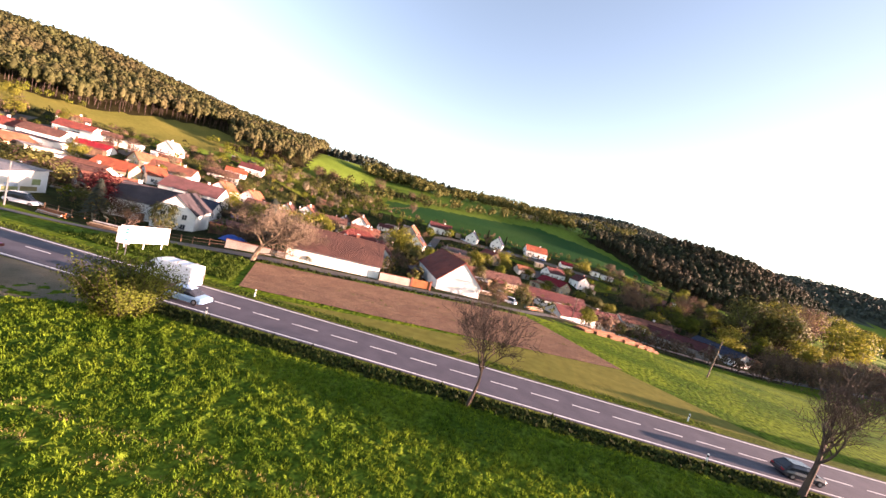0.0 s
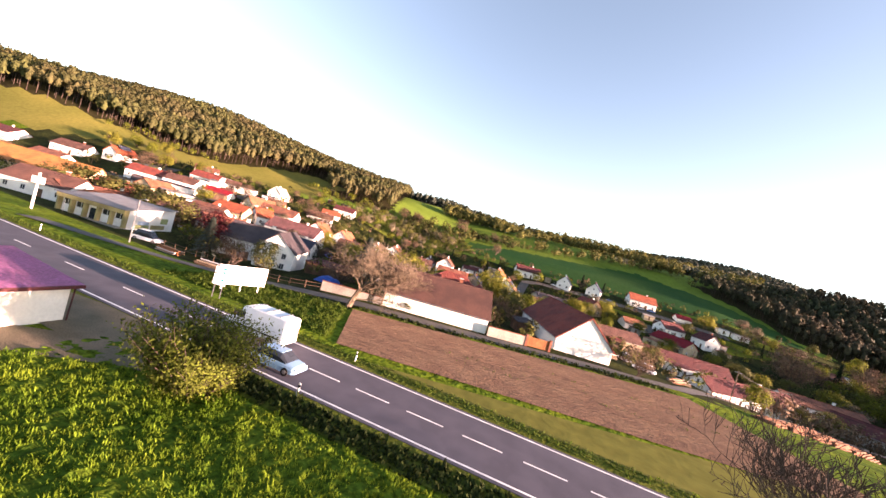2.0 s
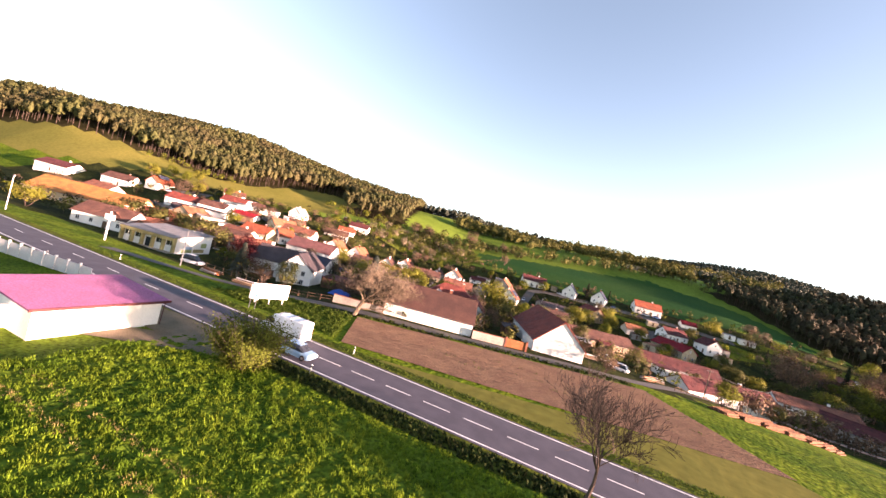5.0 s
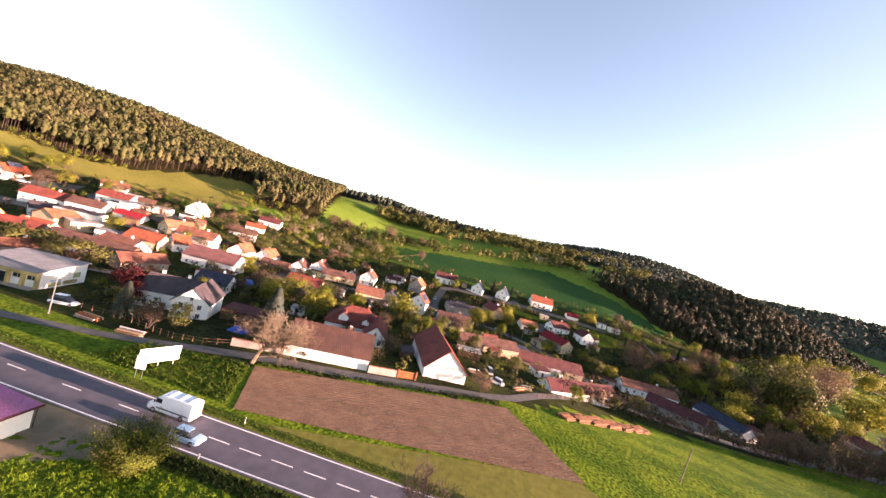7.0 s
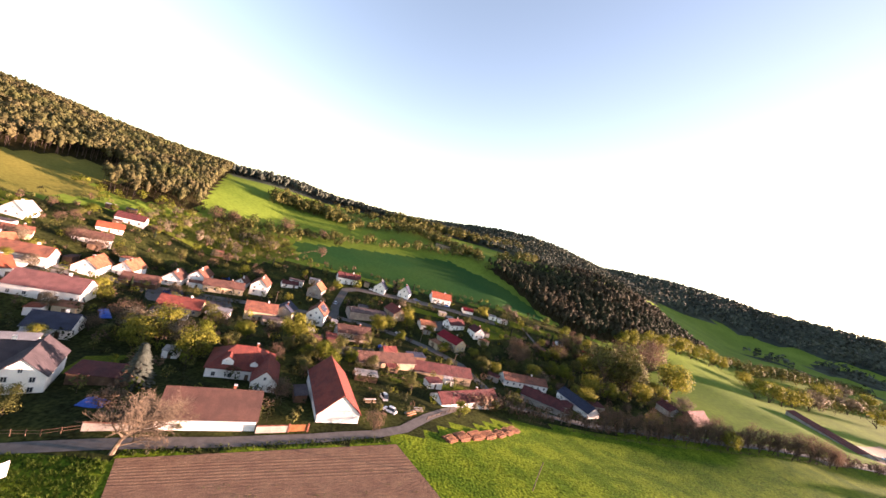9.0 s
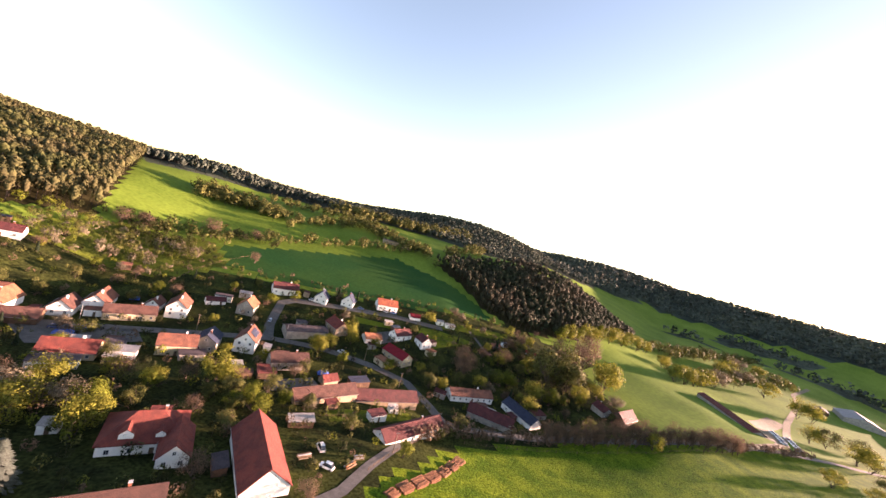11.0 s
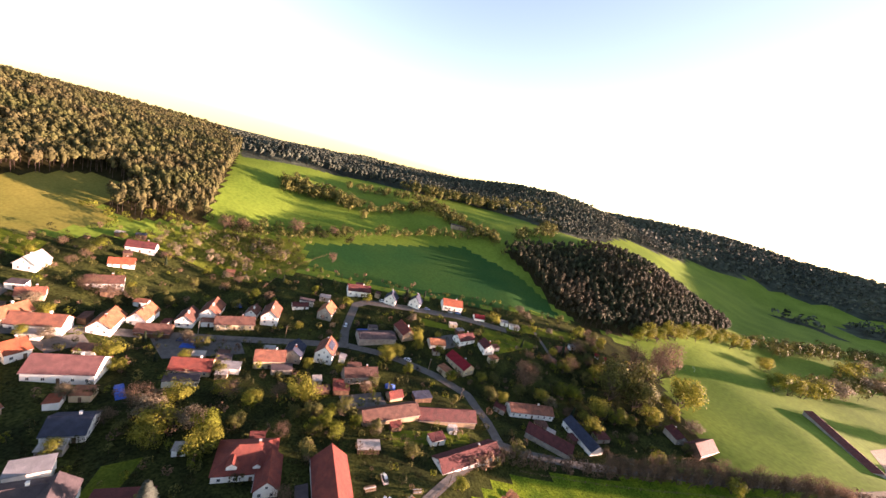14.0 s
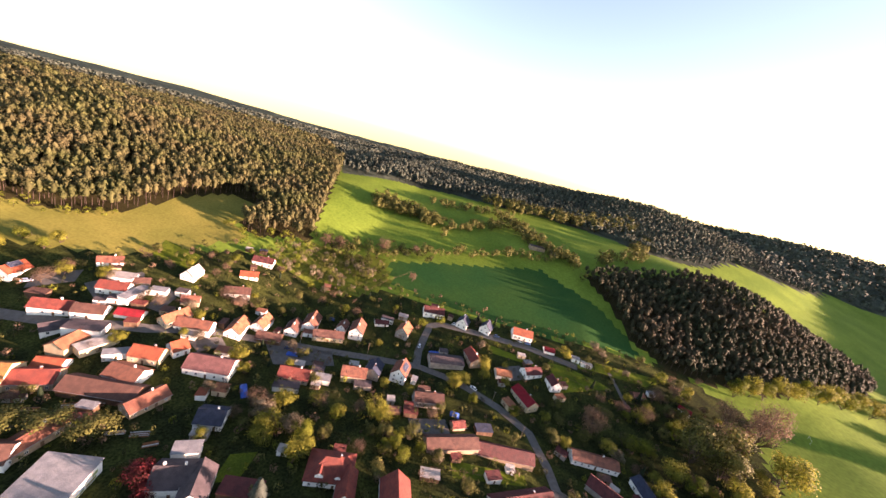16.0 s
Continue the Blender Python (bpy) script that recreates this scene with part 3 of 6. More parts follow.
house(-190.5, 96.5, -80, 10.8, 7.5, 3.5, 6.5, "orange", "white", "house", chimney=1)
house(-168.1, 123.1, 45, 10.8, 6.5, 2.5, 4.7, "brick", "white", "house", chimney=1)
house(-147.8, 108.2, 20, 12.8, 7.5, 3.5, 6.1, "red", "white", "house", chimney=1)
house(-156.6, 88.5, 23, 15, 7.8, 3.6, 6.3, "red", "white", "house", chimney=1)
house(-142.5, 93, 24, 12.4, 7.8, 3.4, 5.8, "brown", "white", "house", chimney=1)
house(-128.7, 99.5, 18, 11, 6, 2.3, 4, "crimson", "white", "shed", chimney=0, windows=False)
house(-133.1, 78.7, -83, 16.5, 8.1, 3.5, 6, "tan", "cream", "barn", chimney=0, windows=False)
house(-102.1, 108.6, 14, 16.4, 7.9, 3.4, 6.3, "brick", "white", "house", chimney=1)
house(-87.4, 120.5, -76, 13.5, 8.1, 3.5, 6.9, "tan", "white", "house", chimney=1)
house(-81.1, 132.7, -83, 11.8, 7.6, 3.5, 7, "tan", "white", "house", chimney=1)
house(-132.3, 139, -77, 10.7, 7.3, 3.4, 6.8, "pale", "white", "house", chimney=1)
house(-114.5, 180.1, 16, 13.4, 6.9, 3.4, 6, "maroon", "white", "house", chimney=1)
house(-112.8, 163.4, 29, 10.5, 6.7, 2.6, 4.8, "orange", "white", "house", chimney=1)
house(-107, 145.4, 30, 13.7, 7.6, 3.2, 5.7, "brown", "white", "house", chimney=1)
house(-71.8, 126, 16, 13, 7.5, 2.8, 5.2, "brown", "wood", "barn", chimney=0, windows=False)
house(-103.4, 84.9, 13, 12.4, 8.2, 3.5, 6.5, "orange", "cream", "house", chimney=1)
house(-97.1, 93.4, 65, 6.7, 7.6, 3.5, 6.5, "orange", "white", "house", chimney=1)
house(-78.1, 91.9, 13, 19.5, 11.2, 4, 7.6, "mauve", "white", "house", chimney=1)
house(-101.2, 73.6, 4, 13.5, 9.3, 3.3, 6.1, "brick", "white", "house", chimney=1)
house(-127.5, 66.3, 18, 9.5, 7.4, 2.8, 5.2, "orange", "white", "shed", chimney=0, windows=False)
house(-125.9, 58.3, 29, 17.4, 9.5, 3.5, 6.2, "red", "tan", "house", chimney=1)
house(-100.9, 64.2, 12, 26.8, 9.4, 3.3, 6.2, "brown", "wood", "barn", chimney=0, windows=False)
house(-84.7, 65.9, 74, 14.1, 7.6, 2.9, 5.3, "brick", "tan", "house", chimney=1)
# Navy sheet: the bluish cast of shade is put into this roof's colour.
house(-58.3, 69.2, 17, 10, 9.5, 3.1, 5.8, "navy", "white", "house", chimney=1)
house(-44.1, 105.2, 12, 14.3, 8.5, 2.9, 5.7, "red", "cream", "house", chimney=1)
house(-45.4, 144.4, 22, 17.7, 7.4, 3.2, 5.7, "brown", "cream", "house", chimney=1)
house(-65.8, 140.4, -79, 11.1, 7.4, 3.4, 6.6, "brown", "white", "house", chimney=1)
house(-59.8, 151, -79, 13.9, 8.3, 3.9, 7.5, "brick", "white", "house", chimney=1)
house(-41.5, 156.5, -86, 8.3, 5.5, 3.7, 6.1, "brick", "white", "house", chimney=1)
house(-32.1, 157.4, -81, 12.8, 8.3, 4.7, 8.4, "brick", "white", "house", chimney=1)
house(-4.7, 170.3, 85, 10.8, 8.1, 4.2, 7.8, "tan", "stone", "house", chimney=1)
house(9.5, 197, 15, 14.9, 7.8, 3.8, 6.7, "maroon", "white", "house", chimney=1)
house(32.3, 196, 80, 8.8, 7.9, 3.6, 7.7, "navy", "white", "house", chimney=1)
house(49.6, 198.1, 74, 8.8, 7.9, 3.6, 7.7, "navy", "white", "house", chimney=1)
house(76.1, 202.7, 7, 14.6, 7.9, 3.8, 7.2, "orange", "white", "house", chimney=1)
house(96.6, 196.9, 5, 7.5, 5.3, 2.4, 4.1, "crimson", "white", "shed", chimney=0, windows=False)
house(27.1, 156.6, 20, 21.8, 9.3, 3.8, 5.2, "slate", "stone", "barn", chimney=0, windows=False)
house(43.5, 166.7, -63, 12.8, 8.2, 3.7, 7, "red", "tan", "house", chimney=1)
house(-18.6, 119, 16, 12.6, 8.5, 4.3, 7.2, "brick", "cream", "house", chimney=1)
house(-10.2, 127.4, -88, 10.4, 7.9, 4.3, 7.2, "navy", "stone", "house", chimney=1)
house(3.9, 132, 88, 11.3, 8.5, 5.3, 9.1, "brick", "white", "house", chimney=1)
house(64.2, 162.9, 13, 10, 7.3, 2.6, 4.7, "tan", "white", "shed", chimney=0, windows=False)
house(83, 171.5, 31, 12.9, 7.3, 3.2, 6, "maroon", "white", "house", chimney=1)
house(97.4, 167.3, -72, 8.7, 7.3, 4.1, 7, "maroon", "white", "house", chimney=1)
house(77.9, 148.5, -56, 16, 8.4, 3.8, 6.6, "crimson", "cream", "house", chimney=1)
house(22.8, 119.5, 19, 15.6, 8, 3.9, 6.3, "umber", "stone", "house", chimney=1)
house(38.5, 96.6, 24, 25.3, 8.1, 2.9, 5.3, "brown", "tan", "barn", chimney=0, windows=False)
house(64.9, 103.9, 9, 27.6, 8.1, 2.9, 5.7, "maroon", "tan", "barn", chimney=0, windows=False)
house(159.6, 186.6, 13, 8.8, 5.5, 2.4, 4.2, "brick", "wood", "shed", chimney=0, windows=False)
house(195, 190.7, -36, 7.7, 4.9, 2.5, 3.8, "crimson", "white", "shed", chimney=0, windows=False)
house(114.1, 122.3, 5, 25, 7.7, 3.1, 5.4, "brick", "white", "house", chimney=1)
house(117.1, 102.7, -32, 21.6, 8.9, 3.2, 5.9, "maroon", "stone", "barn", chimney=0, windows=False)
house(138.6, 109.3, -76, 20.7, 7.9, 3.2, 5.9, "navy", "white", "barn", chimney=0, windows=False)
house(197, 115.4, 88, 9.5, 6.9, 3.5, 5.8, "maroon", "stone", "house", chimney=1)
house(71.4, 82, 27, 29.3, 7.8, 3.1, 5.4, "maroon", "white", "house", chimney=1)
house(-98, 40.1, 89, 20.1, 7, 3.6, 5, "brick", "tan", "house", chimney=1)
house(-1.6, 37, 16, 18.4, 10, 2.7, 6.6, "umber", "white", "barn", windows=False)
house(22.4, 55.4, -73, 23.8, 10.9, 3.4, 8.3, "red", "white", "barn", chimney=0, windows=False)
manor = house(-5.3, 63.4, 14, 16.5, 12.6, 3.5, 7.8, "red", "white", "house", "and dormer", hip=True)
house(2.8, 58.6, -76, 11.8, 6.4, 3.4, 6.3, "red", "white", "house", chimney=0)
house(-49.5, 43.5, 22, 12.5, 10.5, 4.6, 7.8, "slate", "white", "house", chimney=2)
house(-41.4, 42.6, -66, 12.5, 8, 4.9, 8.3, "slate", "white", "house", "and a tall gable", chimney=0)


def shop(x, y, turn, L, W, h):
    """A low shop: a glazed front between piers, a fascia, and a shallow sheet roof."""
    s = thing("shop", x, y, height(x, y) + 0.3, turn, "low village shop with a glazed front and grey sheet roof", "shop", "houses")
    HOUSES.append((x, y, max(L, W) / 2 + 0.5, turn, L, W))
    box("wall", -L / 2, -W / 2 + 0.6, -2.5, L / 2, W / 2, h, WALL["white"], s, "white rendered wall")
    box("fascia", -L / 2 - 0.05, -W / 2 - 0.55, h - 0.95, L / 2 + 0.05, -W / 2 + 0.58, h, WALL["ochre_paint"], s, "yellow fascia over the shop front")
    v, f = [], []
    slab(v, f, (-L / 2 - 0.4, -W / 2 - 0.9, h + 0.1), (L / 2 + 0.4, -W / 2 - 0.9, h + 0.1), (L / 2 + 0.4, W / 2 + 0.4, h + 1.1), (-L / 2 - 0.4, W / 2 + 0.4, h + 1.1), 0.16)
    part("roof", mesh_of("roof", v, f, ROOF["metal"]), s, "shallow grey sheet roof")
    v, f = [(-L / 2, W / 2, h - 0.05), (L / 2, W / 2, h - 0.05), (L / 2, W / 2, h + 0.9), (-L / 2, W / 2, h + 0.9), (-L / 2, -W / 2 + 0.6, h - 0.05), (L / 2, -W / 2 + 0.6, h - 0.05)], [(0, 3, 2, 1), (0, 4, 3), (1, 2, 5), (0, 1, 5, 4), (3, 4, 5, 2)]
    part("gable", mesh_of("gable", v, f, WALL["white"]), s)
    box("plinth", -L / 2, -W / 2 - 1.6, -2.5, L / 2, -W / 2 + 0.6, 0.0, WALL["stone"], s, "grey paved step")
    bays = 5
    for i in range(bays + 1):
        px = -L / 2 + 0.2 + (L - 0.4) * i / bays
        box("pier", px - 0.2, -W / 2 - 0.3, 0.0, px + 0.2, -W / 2 + 0.62, h - 0.9, WALL["ochre_paint"], s, "yellow pier")
    for i in range(bays):
        px = -L / 2 + 0.2 + (L - 0.4) * (i + 0.5) / bays
        if i == 2:
            d = box("door", px - 0.8, -W / 2 + 0.5, 0.0, px + 0.8, -W / 2 + 0.58, 2.3, GLASS, s, "glazed entrance door")
            box("frame", px - 0.03, -W / 2 + 0.46, 0.0, px + 0.03, -W / 2 + 0.5, 2.3, FRAME, d)
        else:
            part("window", frame_mesh(2.1, 1.8), s, m=pose(px, -W / 2 + 0.6, 1.55))
            part("pane", pane_mesh(2.1, 1.8), s, "dark shop window", pose(px, -W / 2 + 0.6, 1.55))
    for i, (u, w, z0, z1, m) in enumerate(((-3.6, 3.4, 0.0, 0.9, "sage_paint"), (0.2, 3.8, 0.0, 1.0, "ochre_paint"), (-3.2, 2.8, 0.9, 1.7, "sky_paint"), (2.6, 2.0, 1.4, 2.7, "sage_paint"))):
        box("mural_patch", L / 2 - 0.01, u, z0, L / 2 + 0.012 + 0.004 * i, u + w, z1, WALL[m], s, "faded painted mural on the end wall")


shop(-77.5, 31.5, 14, 15, 12.5, 3.9)
house(-205, 86.8, 20, 14.6, 8.6, 3.5, 6.2, "brown", "white", "house")
house(-189.6, 72.2, 10, 14.5, 8.1, 3.7, 6.3, "brick", "white", "house")
house(-242.7, 78.8, 15, 19.2, 10.5, 4, 6.7, "maroon", "white", "house")
house(-146.4, 48.4, 26, 35.8, 13.9, 4, 8.5, "ochre", "cream", "house")
house(-101.9, 31.2, 25, 14, 9, 3.4, 6.2, "brown", "white", "house")
house(204.8, 107.3, 20, 17.2, 8.6, 2.9, 6.7, "maroon", "wood", "barn", chimney=0, windows=False)
house(-117.1, 121.7, 33, 8.4, 5.9, 2.6, 4.9, "brick", "cream", "house")
house(-112.6, 107.4, 78, 12.9, 6.5, 3, 5.9, "tan", "cream", "house")
house(-145.9, 80.6, 60, 9, 6.7, 2.9, 5, "slate", "white", "house", chimney=0)
house(-144.1, 118.3, 40, 8.2, 4.9, 2.4, 4.1, "brown", "tan", "barn", chimney=0, windows=False)
house(40.4, 110.1, 30, 6.7, 4.8, 2.3, 4.1, "rust", "tan", "shed", chimney=0, windows=False)
house(-21, 172.2, 25, 9, 4.5, 2.4, 3.9, "maroon", "white", "house", chimney=0)
dormer(manor, -3.4, -5.6, 4.3, 2.8, 3.6, 1.7, "red")
dormer(manor, 3.2, -5.6, 4.3, 2.0, 3.2, 1.4, "red")

# ---------------- trees ----------------


def leaf_cloud(n, rx, ry, rz, cz, size, seed, lumps=9, hollow=0.35):
    """Many small tilted leaf clumps, gathered in lumps, with gaps and an uneven outline."""
    r = random.Random(seed)
    blobs = []
    for _ in range(lumps):
        a, u = r.uniform(0, 2 * math.pi), r.uniform(-0.75, 0.95)
        q = math.sqrt(max(0.0, 1 - u * u)) * r.uniform(0.35, 0.8)
        blobs.append((math.cos(a) * q * rx, math.sin(a) * q * ry, cz + u * rz * 0.75, r.uniform(0.28, 0.5)))
    v, f, ns = [], [], []
    for _ in range(n):
        bx, by, bz, br = blobs[r.randrange(lumps)]
        while True:
            p = Vector((r.uniform(-1, 1), r.uniform(-1, 1), r.uniform(-1, 1)))
            if hollow < p.length < 1:
                break
        c = Vector((bx + p.x * br * rx, by + p.y * br * ry, bz + p.z * br * rz))
        out = (p.normalized() + Vector((bx / rx, by / ry, (bz - cz) / rz)) * 0.5 + Vector((r.gauss(0, 0.45), r.gauss(0, 0.45), r.gauss(0, 0.45) + 0.15))).normalized()
        e1 = out.cross(Vector((r.gauss(0, 1), r.gauss(0, 1), r.gauss(0, 1)))).normalized()
        e2 = out.cross(e1)
        ns += [tuple((p.normalized() * 0.7 + Vector((bx / rx, by / ry, (bz - cz) / rz)) * 0.8 + Vector((r.gauss(0, 0.15), r.gauss(0, 0.15), 0.15))).normalized())] * 4
        s = size * r.uniform(0.55, 1.4)
        k = len(v)
        v += [tuple(c - e1 * s), tuple(c - e2 * s * 0.6), tuple(c + e1 * s), tuple(c + e2 * s * 0.6)]
        f.append((k, k + 1, k + 2, k + 3))
    return v, f, ns


def branches(h, spread, seed, levels=4, trunk=0.2, first=0.25, sides=5, kids=(5, 6, 5, 4), up=0.35, twig=0.012):
    """A trunk that forks into limbs, branches and twigs."""
    r = random.Random(seed)
    v, f = [], []

    def grow(p, d, length, rad, level):
        n = 4 if level < 2 else 3
        path, radii = [p], [rad]
        for i in range(n):
            d = (d + Vector((r.gauss(0, 0.16), r.gauss(0, 0.16), r.gauss(0, 0.10) + (0.06 if level else 0)))).normalized()
            p = p + d * (length / n)
            path.append(p)
            radii.append(max(twig, rad * (1 - 0.72 * (i + 1) / n)))
        tube(path, radii, max(3, sides - level), v, f)
        if level >= levels:
            return
        for k in range(kids[min(level, len(kids) - 1)]):
            t = r.uniform(first if level == 0 else 0.3, 1.0) * n
            i = min(n - 1, int(t))
            q = path[i].lerp(path[i + 1], t - i)
            a = r.uniform(0, 2 * math.pi)
            side = d.cross(Vector((math.cos(a), math.sin(a), 0.3)))
            side.normalize()
            nd = (d * r.uniform(0.35, 0.8) + side * spread * r.uniform(0.6, 1.1) + Vector((0, 0, up))).normalized()
            grow(q, nd, length * r.uniform(0.5, 0.72), max(twig, radii[i] * r.uniform(0.5, 0.7)), level + 1)

    grow(Vector((0, 0, -0.3)), Vector((r.uniform(-0.08, 0.08), r.uniform(-0.08, 0.08), 1)), h * 0.62, trunk, 0)
    return v, f


KIND = {
    "fresh": ("fresh green leafy tree", "tree"), "olive": ("olive-brown budding tree", "tree"), "golden": ("golden-green leafing tree", "tree"), "buds": ("bare reddish-brown tree with buds", "tree"),
    "blossom": ("pale blossoming fruit tree", "tree"), "plum": ("dark red-leaved plum tree", "tree"), "dark": ("dark slender conifer", "tree"), "spruce": ("silvery spruce", "tree"),
}
_crowns = {}


def tree_meshes(kind, i):
    key = (kind, i)
    if key in _crowns:
        return _crowns[key]
    seed = sum(map(ord, kind)) * 13 + i * 101
    if kind in ("dark", "spruce"):
        r = random.Random(seed)
        v, f, ns = [], [], []
        for _ in range(700):
            u = r.random() ** 0.75
            a = r.uniform(0, 2 * math.pi)
            q = (1 - u) * (0.26 if kind == "spruce" else 0.15) * r.uniform(0.5, 1.05) + 0.012
            c = Vector((math.cos(a) * q, math.sin(a) * q, 0.06 + 0.94 * u))
            out = Vector((math.cos(a), math.sin(a), -0.35)).normalized()
            w = Vector((0, 0, 1)).cross(out).normalized()
            ns += [(out.x, out.y, 0.4)] * 4
            s = 0.055 * r.uniform(0.6, 1.2)
            k = len(v)
            v += [tuple(c - out * s), tuple(c - w * s * 0.5), tuple(c + out * s), tuple(c + w * s * 0.5)]
            f.append((k, k + 1, k + 2, k + 3))
        tv, tf = [], []
        tube([(0, 0, -0.03), (0, 0, 0.5), (0, 0, 0.98)], [0.02, 0.012, 0.003], 6, tv, tf)
    else:
        airy = kind in ("buds",)
        v, f, ns = leaf_cloud(2400 if airy else 2300, 0.48, 0.48, 0.43, 0.56, 0.0145 if airy else 0.0235, seed, lumps=24, hollow=0.15 if airy else 0.25)
        tv, tf = branches(1.0, 0.75, seed, levels=2, trunk=0.028, first=0.3, kids=(7, 4, 4) if not airy else (9, 7, 4), twig=0.004, sides=4)
    _crowns[key] = (mesh_of("trunk", tv, tf, BARK), soften(mesh_of("crown", v, f, LEAF[kind]), ns))
    return _crowns[key]


def tree(kind, x, y, h, wide=1.0, note="", name="tree"):
    i = rnd.randrange(4)
    tm, cm = tree_meshes(kind, i)
    t = thing(name, x, y, height(x, y) - 0.05, rnd.uniform(0, 360), KIND[kind][0] + (" " + note if note else " in a village garden"), KIND[kind][1], "trees")
    t.scale = (h * wide, h * wide, h)
    part("trunk", tm, t)
    part("crown", cm, t)
    return t


def free(x, y, gap=0.5):
    for hx, hy, r, turn, L, W in HOUSES:
        if abs(x - hx) < r + 5 and abs(y - hy) < r + 5:
            a = radians(-turn)
            u = (x - hx) * math.cos(a) - (y - hy) * math.sin(a)
            w = (x - hx) * math.sin(a) + (y - hy) * math.cos(a)
            if abs(u) < L / 2 + gap and abs(w) < W / 2 + gap:
                return False
    return True


LANES = (((90.5, 95.9), (87.7, 109.4), (80.3, 125.8), (62.4, 135.5), (43.8, 141.8), (11.6, 146.3), (-14.5, 140.1), (-68.4, 126.5), (-89.5, 115.2), (-117, 96.5), (-146.2, 84.4), (-220.1, 62.4)), ((10.8, 145.9), (9.3, 172.4), (10.2, 184.7), (43.8, 192.2), (116.9, 190.6)), ((-60, 9), (-24, 21), (3.9, 29.3), (21.6, 35.8), (44, 47.5), (65.5, 73.5), (90.5, 95.9)), ((90.5, 95.9), (129.4, 91.4), (251.7, 89.3), (362.4, 83.1)))


def off_lane(x, y, gap):
    for line in LANES:
        for (x0, y0), (x1, y1) in zip(line, line[1:]):
            dx, dy = x1 - x0, y1 - y0
            t = max(0, min(1, ((x - x0) * dx + (y - y0) * dy) / (dx * dx + dy * dy)))
            if math.hypot(x - x0 - t * dx, y - y0 - t * dy) < gap:
                return False
    return True


# ---------------- woods and hedges ----------------


def wood(name, spots, mat, label, quads, kind="conifer", seed=3, leaf=0.062):
    """A wood of many trees: ragged crowns of needle clumps on straight trunks."""
    r = random.Random(seed)
    v, f, tv, tf, ns = [], [], [], [], []
    for x, y, h in spots:
        z = height(x, y)
        pine = kind == "conifer"
        w = h * (r.uniform(0.17, 0.26) if pine else r.uniform(0.34, 0.46))
        lo = r.uniform(0.3, 0.55) if pine else r.uniform(0.05, 0.2)
        lean = (r.uniform(-0.03, 0.03) * h, r.uniform(-0.03, 0.03) * h)
        hh = h * (1 - lo) / 2
        lumps = [(r.uniform(0, 6.28), r.uniform(-0.75, 0.95)) for _ in range(8)]
        if pine:
            k = len(v)
            for u, g in ((-0.85, 0.3), (-0.3, 0.55), (0.4, 0.45), (0.85, 0.08)):
                for s in range(6):
                    a = s * 1.047 + u
                    rr = w * g * r.uniform(0.65, 1.3)
                    v.append((x + lean[0] + math.cos(a) * rr, y + lean[1] + math.sin(a) * rr, z + h * lo + hh * (1 + u * r.uniform(0.85, 1.0))))
                    ns.append((math.cos(a), math.sin(a), 0.35 + 0.5 * u))
            for q in range(3):
                for s in range(6):
                    b0, b1 = k + q * 6 + s, k + q * 6 + (s + 1) % 6
                    f.append((b0, b1, b1 + 6, b0 + 6))
        for i in range(quads):
            la, lu = lumps[i % 8]
            u = min(1.0, max(-1.0, lu + r.gauss(0, 0.25)))
            a = la + r.gauss(0, 0.5)
            q = math.sqrt(max(0.0, 1 - u * u)) * ((1.0 - 0.2 * u if u > 0 else 1.0) if pine else 1.0)
            d = r.uniform(0.72, 1.05)
            n0 = (math.cos(a) * q + r.gauss(0, 0.35), math.sin(a) * q + r.gauss(0, 0.35), u + 0.2 + r.gauss(0, 0.35))
            m = math.sqrt(n0[0] ** 2 + n0[1] ** 2 + n0[2] ** 2) or 1
            n0 = (n0[0] / m, n0[1] / m, n0[2] / m)
            ns += [(math.cos(a) * q + r.gauss(0, 0.16), math.sin(a) * q + r.gauss(0, 0.16), u * 0.8 + 0.3 + r.gauss(0, 0.16))] * 4
            c = (x + lean[0] + math.cos(a) * q * w * d, y + lean[1] + math.sin(a) * q * w * d, z + h * lo + hh * (1 + u * d))
            s = h * leaf * r.uniform(0.65, 1.4)
            t0 = (r.gauss(0, 1), r.gauss(0, 1), r.gauss(0, 1))
            e = (n0[1] * t0[2] - n0[2] * t0[1], n0[2] * t0[0] - n0[0] * t0[2], n0[0] * t0[1] - n0[1] * t0[0])
            m = math.sqrt(e[0] ** 2 + e[1] ** 2 + e[2] ** 2) or 1
            e = (e[0] / m * s, e[1] / m * s, e[2] / m * s)
            g = (n0[1] * e[2] - n0[2] * e[1], n0[2] * e[0] - n0[0] * e[2], n0[0] * e[1] - n0[1] * e[0])
            k = len(v)
            v += [(c[0] - e[0], c[1] - e[1], c[2] - e[2]), (c[0] - g[0] * 0.7, c[1] - g[1] * 0.7, c[2] - g[2] * 0.7), (c[0] + e[0], c[1] + e[1], c[2] + e[2]), (c[0] + g[0] * 0.7, c[1] + g[1] * 0.7, c[2] + g[2] * 0.7)]
            f.append((k, k + 1, k + 2, k + 3))
        k = len(tv)
        b = h * 0.011
        tv += [(x - b, y - b, z - 0.4), (x + b, y - b, z - 0.4), (x, y + b, z - 0.4), (x + lean[0], y + lean[1], z + h * 0.95)]
        tf += [(k, k + 1, k + 3), (k + 1, k + 2, k + 3), (k + 2, k, k + 3)]
    th = thing(name, 0, 0, 0, label=label, category="woodland", kind="stuff")
    part("crown", soften(mesh_of("crown", v, f, mat), ns), th)
    part("trunk", mesh_of("trunk", tv, tf, BARK), th)
    return th


